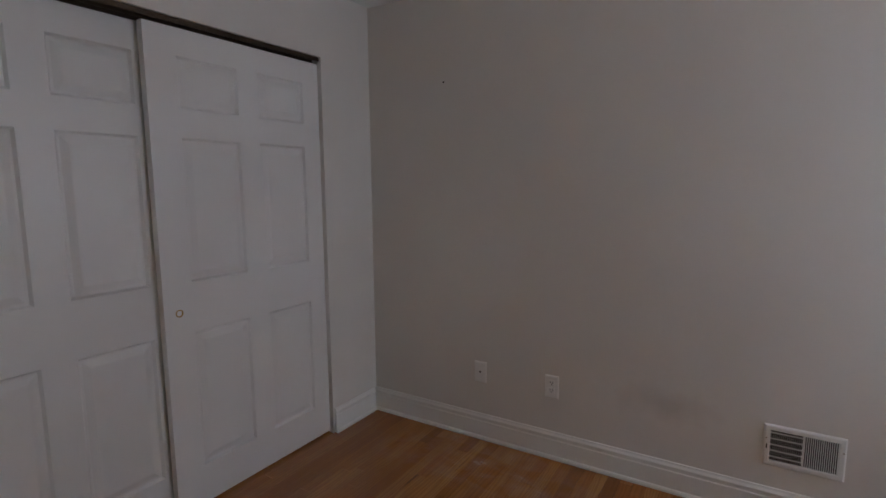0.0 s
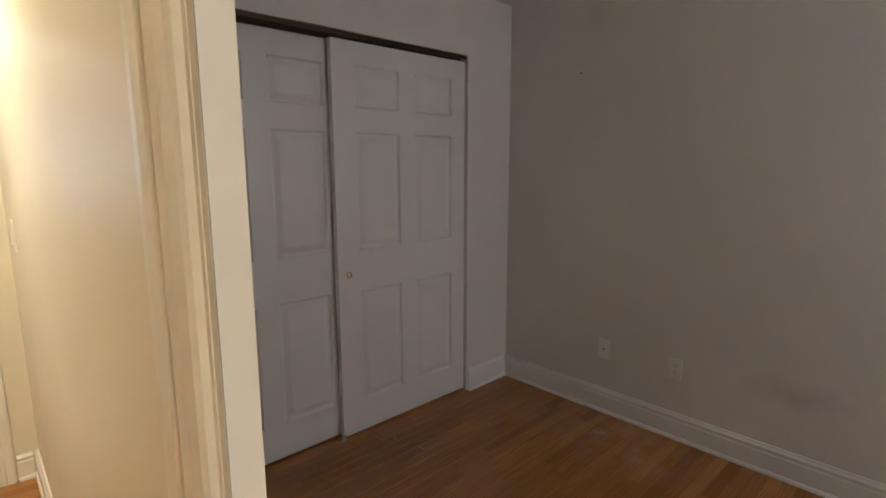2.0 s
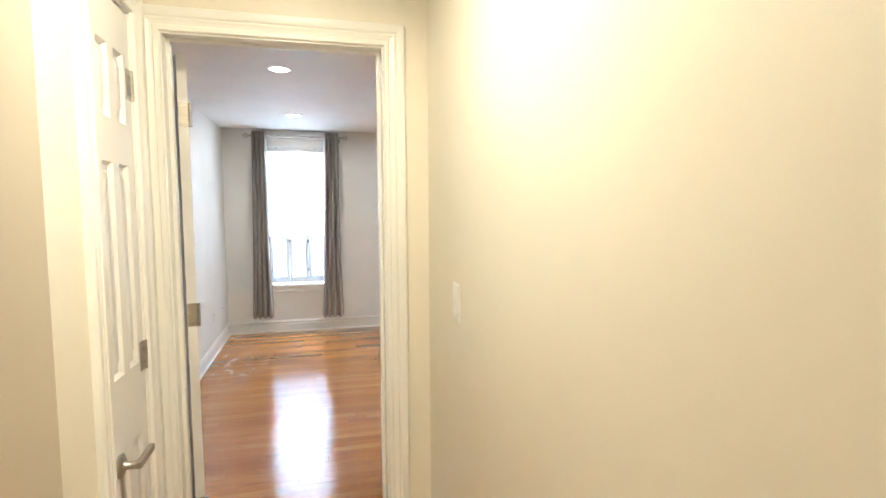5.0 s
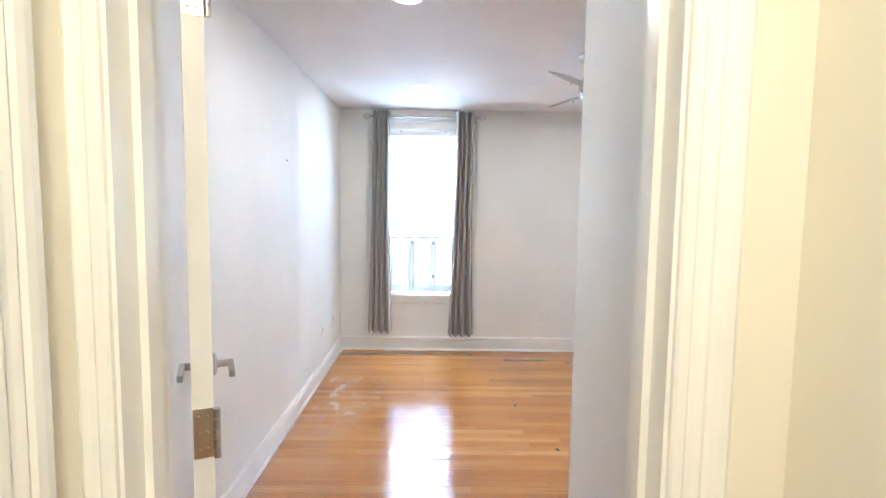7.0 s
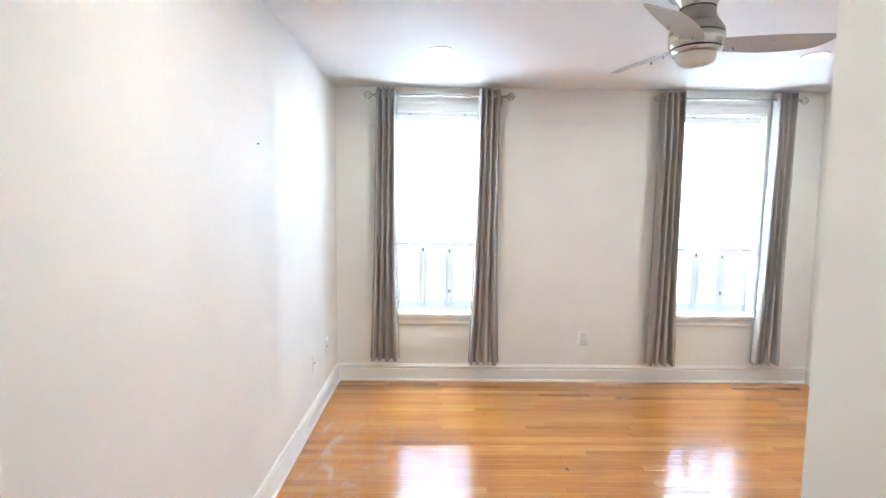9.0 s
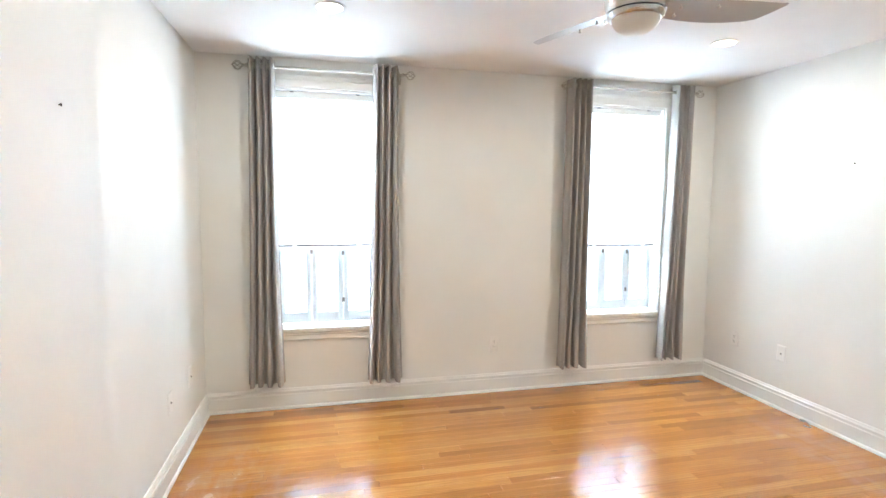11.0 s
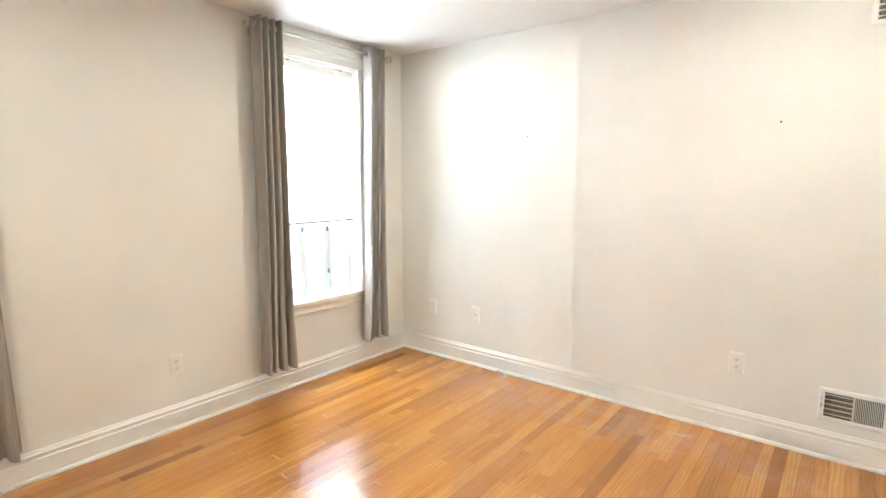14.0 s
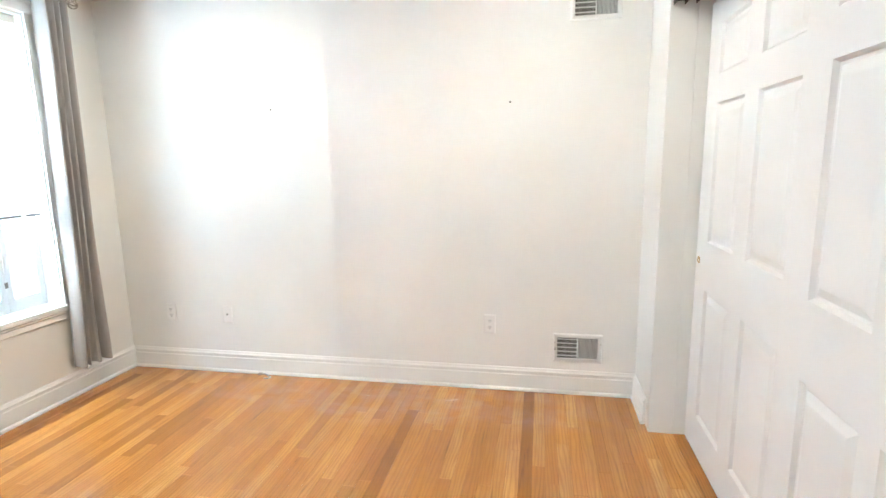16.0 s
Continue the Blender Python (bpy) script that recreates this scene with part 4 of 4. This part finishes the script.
outlet(wall_pose(XW, 0.475, 0.368, "+x"))
outlet(wall_pose(-6.815, YN, 0.395, "-y"))
jack(wall_pose(-6.397, YN, 0.395, "-y"))
outlet(wall_pose(-4.667, YN, 0.404, "-y"))
outlet(wall_pose(-4.275, YS, 0.435, "+y"))
jack(wall_pose(-6.33, YS, 0.40, "+y"))
jack(wall_pose(-6.74, YS, 0.40, "+y"), "plain white blank wall plate")
jack(wall_pose(-1.268, YN, 0.378, "-y"))
outlet(wall_pose(-0.865, YN, 0.378, "-y"))

sw = thing("light_switch", "white double rocker light switch with wide cover plate", "switch", wall_pose(-3.213, YH, 1.185, "-y"))
part("cover_plate", plate_bm(0.118, 0.122, 0.007), PLASTIC, sw)
for dx, tilt in ((-0.0235, 4), (0.0235, -4)):
    bm = bmesh.new()
    box(bm, -0.0165, 0.0165, 0.0055, 0.0105, -0.0335, 0.0335, bevel=0.0015)
    part("rocker", bm, PLASTIC, sw, m=pose(dx, 0, 0, tilt, 0, 0))
hsw = thing("light_switch", "single white rocker light switch on the hall wall", "switch", wall_pose(-2.35, YH, 1.165, "-y"))
part("cover_plate", plate_bm(0.072, 0.118), PLASTIC, hsw)
bm = bmesh.new()
box(bm, -0.0165, 0.0165, 0.0045, 0.0095, -0.0335, 0.0335, bevel=0.0015)
part("rocker", bm, PLASTIC, hsw, m=pose(0, 0, 0, 4, 0, 0))

asw = thing("light_switch", "white rocker light switch beside the closet", "switch", wall_pose(XCA, 0.045, 1.17, "+x"))
part("cover_plate", plate_bm(0.072, 0.118), PLASTIC, asw)
bm = bmesh.new()
box(bm, -0.0165, 0.0165, 0.0045, 0.0095, -0.0335, 0.0335, bevel=0.0015)
part("rocker", bm, PLASTIC, asw, m=pose(0, 0, 0, 4, 0, 0))

# ---- vents ----
FIN = mesh_of("fin", block(-0.0005, 0.0005, -0.006, 0.0, -0.5, 0.5), VENT)
LOUVRE = mesh_of("louvre", block(-0.5, 0.5, -0.0010, 0.0010, -0.006, 0.006), VENT)


def vent(x, z, w, h, lab, knob=True):
    v = thing("wall_vent", lab, "air vent", wall_pose(x, YN, z, "-y"), "wall air vents")
    fr = 0.024
    bm = bmesh.new()
    loops = []
    a, b = w / 2, h / 2
    for ins, d in ((0, 0.0006), (0.001, 0.005), (0.006, 0.009), (fr - 0.004, 0.0095), (fr, 0.006), (fr, -0.012)):
        loops.append([bm.verts.new(q) for q in ((-a + ins, d, -b + ins), (a - ins, d, -b + ins), (a - ins, d, b - ins), (-a + ins, d, b - ins))])
    for p, q in zip(loops, loops[1:]):
        for k in range(4):
            bm.faces.new((p[k], p[(k + 1) % 4], q[(k + 1) % 4], q[k]))
    part("frame", bm, VENT, v)
    # Dark sheet on the solid wall stands in for the duct's shade.
    part("backing", block(-a + fr - 0.001, a - fr + 0.001, 0.0004, 0.0008, -b + fr - 0.001, b - fr + 0.001), DUCT_SHADE, v)
    part("mullion", block(-0.004, 0.004, 0.001, 0.009, -b + fr, b - fr), VENT, v)
    span = a - fr - 0.004
    n = max(4, round(span / 0.0066))
    for side in (-1, 1):
        for k in range(n):
            f = new("fin", FIN)
            f.parent = v
            f.matrix_basis = pose(side * (0.004 + (k + 0.5) * span / n), 0.0088, 0, 0, 0, 0 if side > 0 else -38) @ Matrix.Diagonal((1, 0.9, h - 2 * fr, 1))
    for k in range(5):
        l = new("louvre", LOUVRE)
        l.parent = v
        l.matrix_basis = pose(0.004 + span / 2, 0.0022, -b + fr + (k + 0.6) * (h - 2 * fr) / 5, 0, 0, 0) @ Matrix.Diagonal((span, 0.6, 0.5, 1))
    if knob:
        part("damper_lever", block(a - 0.014, a - 0.010, 0.0095, 0.020, -0.012, 0.006, bevel=0.001), SLOT, v)
    for dx in (-1, 1):
        bm = lathe([(0, 0.0115), (0.0035, 0.011), (0.004, 0.0092), (0, 0.0092)], 10, 'y')
        bmesh.ops.translate(bm, verts=bm.verts, vec=(dx * (a - 0.010), 0, 0.03))
        part("screw", bm, NICKEL, v)
    return v


vent(-4.157, 0.279, 0.278, 0.172, "white metal wall register with vertical fins above the baseboard")
vent(-4.109, 2.165, 0.262, 0.172, "white metal return-air grille high on the wall", False)
vent(0.177, 0.325, 0.272, 0.176, "white metal wall register with vertical fins above the baseboard")
vent(0.215, 2.133, 0.262, 0.172, "white metal return-air grille high on the wall", False)

# ---- small things ----


def nail(x, y, z, facing):
    n = thing("wall_nail", "small dark nail driven into the bare wall", "nail", wall_pose(x, y, z, facing), "wall nails")
    part("shank", lathe([(0, 0.0), (0.0022, 0.0), (0.002, 0.006), (0, 0.006)], 8, 'y'), DEBRIS, n)
    part("head", lathe([(0, 0.006), (0.0048, 0.006), (0.0048, 0.008), (0, 0.009)], 10, 'y'), DEBRIS, n)


for args in ((-5.35, YS, 1.728, "+y"), (-5.982, YN, 1.688, "-y"), (-4.551, YN, 1.68, "-y"), (-1.44, YH, 1.902, "-y"), (-1.87, YH, 1.90, "-y"), (-1.49, YN, 1.925, "-y")):
    nail(*args)

cable = thing("cable_end", "short grey cable end lying by the baseboard", "cable", pose(-6.14, 2.29, 0))
part("wire", tube([(-0.03, 0.028, 0.004), (0.0, 0.02, 0.012), (0.03, 0.005, 0.010), (0.06, -0.012, 0.005), (0.05, -0.03, 0.004), (0.02, -0.03, 0.004)], 0.0035, 8), CABLE, cable, smooth=True)
part("plug", block(-0.052, -0.022, 0.02, 0.036, 0.001, 0.013, bevel=0.002), CABLE, cable)

for x, y in ((-5.72, -0.01), (-5.04, 0.14)):
    d = thing("floor_debris", "small dark scrap lying on the floor", "debris", pose(x, y, 0, 0, 0, 30), group="floor scraps")
    bm = lathe([(0, 0.0), (0.010, 0.0), (0.013, 0.004), (0.007, 0.009), (0, 0.010)], 9)
    bmesh.ops.scale(bm, verts=bm.verts, vec=(1.3, 0.7, 1))
    part("scrap", bm, DEBRIS, d)

# a wrought-iron scroll hook on the wall behind the open door
scroll = thing("iron_scroll_bracket", "black wrought-iron scroll bracket fixed behind the open door", "wall bracket", wall_pose(-3.72, YS, 1.85, "+y"))


def spiral(cx, cz, r, a0, turns, n=26):
    return [(cx + r * (1 - 0.75 * k / n) * math.cos(a0 + turns * 2 * math.pi * k / n), 0.02, cz + r * (1 - 0.75 * k / n) * math.sin(a0 + turns * 2 * math.pi * k / n)) for k in range(n + 1)]


for pts in (spiral(0.0, 0.12, 0.065, -1.5, 1.3), spiral(0.04, -0.01, 0.058, 1.6, -1.3), spiral(-0.04, -0.11, 0.052, 1.2, 1.2)):
    part("curl", tube(pts, 0.0055, 8), IRON, scroll, smooth=True)
part("spine", tube([(0.0, 0.014, -0.18), (0.015, 0.016, -0.06), (-0.015, 0.016, 0.06), (0.0, 0.014, 0.2)], 0.006, 8), IRON, scroll, smooth=True)
part("fixing", block(-0.012, 0.012, 0.0005, 0.016, -0.012, 0.012, bevel=0.003), IRON, scroll)

newel = thing("newel_post", "dark stained wooden newel post with rounded top beside the landing", "newel post", pose(-1.77, -0.955, 0))
part("post", block(-0.045, 0.045, -0.045, 0.045, 0.0, 0.745, bevel=0.006), WALNUT, newel)
part("collar", block(-0.052, 0.052, -0.052, 0.052, 0.745, 0.77, bevel=0.006), WALNUT, newel)
part("cap", lathe([(0, 0.77), (0.040, 0.77), (0.046, 0.785), (0.056, 0.807), (0.058, 0.825), (0.052, 0.847), (0.036, 0.862), (0.015, 0.869), (0, 0.87)], 28), WALNUT, newel, smooth=True)

# ---- floor strips ----
BW, BT = 0.0572, 0.0135


def strip_bm(bm, x, y0, y1, z):
    c, h = 0.0007, BW / 2 - 0.0002
    a = [bm.verts.new((x + sx * h, y, z - BT)) for y in (y0 + 0.0004, y1 - 0.0004) for sx in (-1, 1)]
    b = [bm.verts.new((x + sx * h, y, z - c)) for y in (y0 + 0.0004, y1 - 0.0004) for sx in (-1, 1)]
    t = [bm.verts.new((x + sx * (h - c), y, z)) for y, s in ((y0 + 0.0004 + c, 0), (y1 - 0.0004 - c, 1)) for sx in (-1, 1)]
    for p, q in ((a, b), (b, t)):
        for i, j in ((0, 1), (1, 3), (3, 2), (2, 0)):
            bm.faces.new((p[i], p[j], q[j], q[i]))
    bm.faces.new((t[0], t[1], t[3], t[2]))


rng = random.Random(21)
ZONES = ((XW, XCB + 0.3, YS, YN), (XCB + 0.3, XH1 + 0.02, YS, YH), (XH1 + 0.02, XE, -2.6, YN))
rest = bmesh.new()
shared, singles = {}, 0
for x0, x1, y0, y1 in ZONES:
    n = math.ceil((x1 - x0) / BW)
    for i in range(n):
        x = x0 + (i + 0.5) * BW
        y = y0 - rng.uniform(0, 0.9)
        while y < y1:
            ln = rng.choice((0.4, 0.55, 0.7, 0.9, 1.1, 1.35, 1.6, 1.9))
            a, b = max(y, y0), min(y + ln, y1)
            y += ln
            if b - a < 0.02:
                continue
            z = rng.uniform(-0.0004, 0.0)
            if singles < 300 and x1 < -3 and x < XCB + 0.3:
                whole = abs(b - a - ln) < 1e-6
                key = ln if whole else round(b - a, 4)
                if key not in shared:
                    bm = bmesh.new()
                    strip_bm(bm, 0, 0, key if whole else b - a, 0)
                    shared[key] = mesh_of("plank", bm, OAK_ONE)
                ob = new("plank", shared[key])
                ob.parent = floor
                ob.matrix_basis = Matrix.Translation((x, a, z))
                singles += 1
            else:
                strip_bm(rest, x, a, b, z)
me = mesh_of("planks", rest, OAK_MANY)
ob = new("planks", me)
ob.parent = floor
ob["kind"] = "stuff"
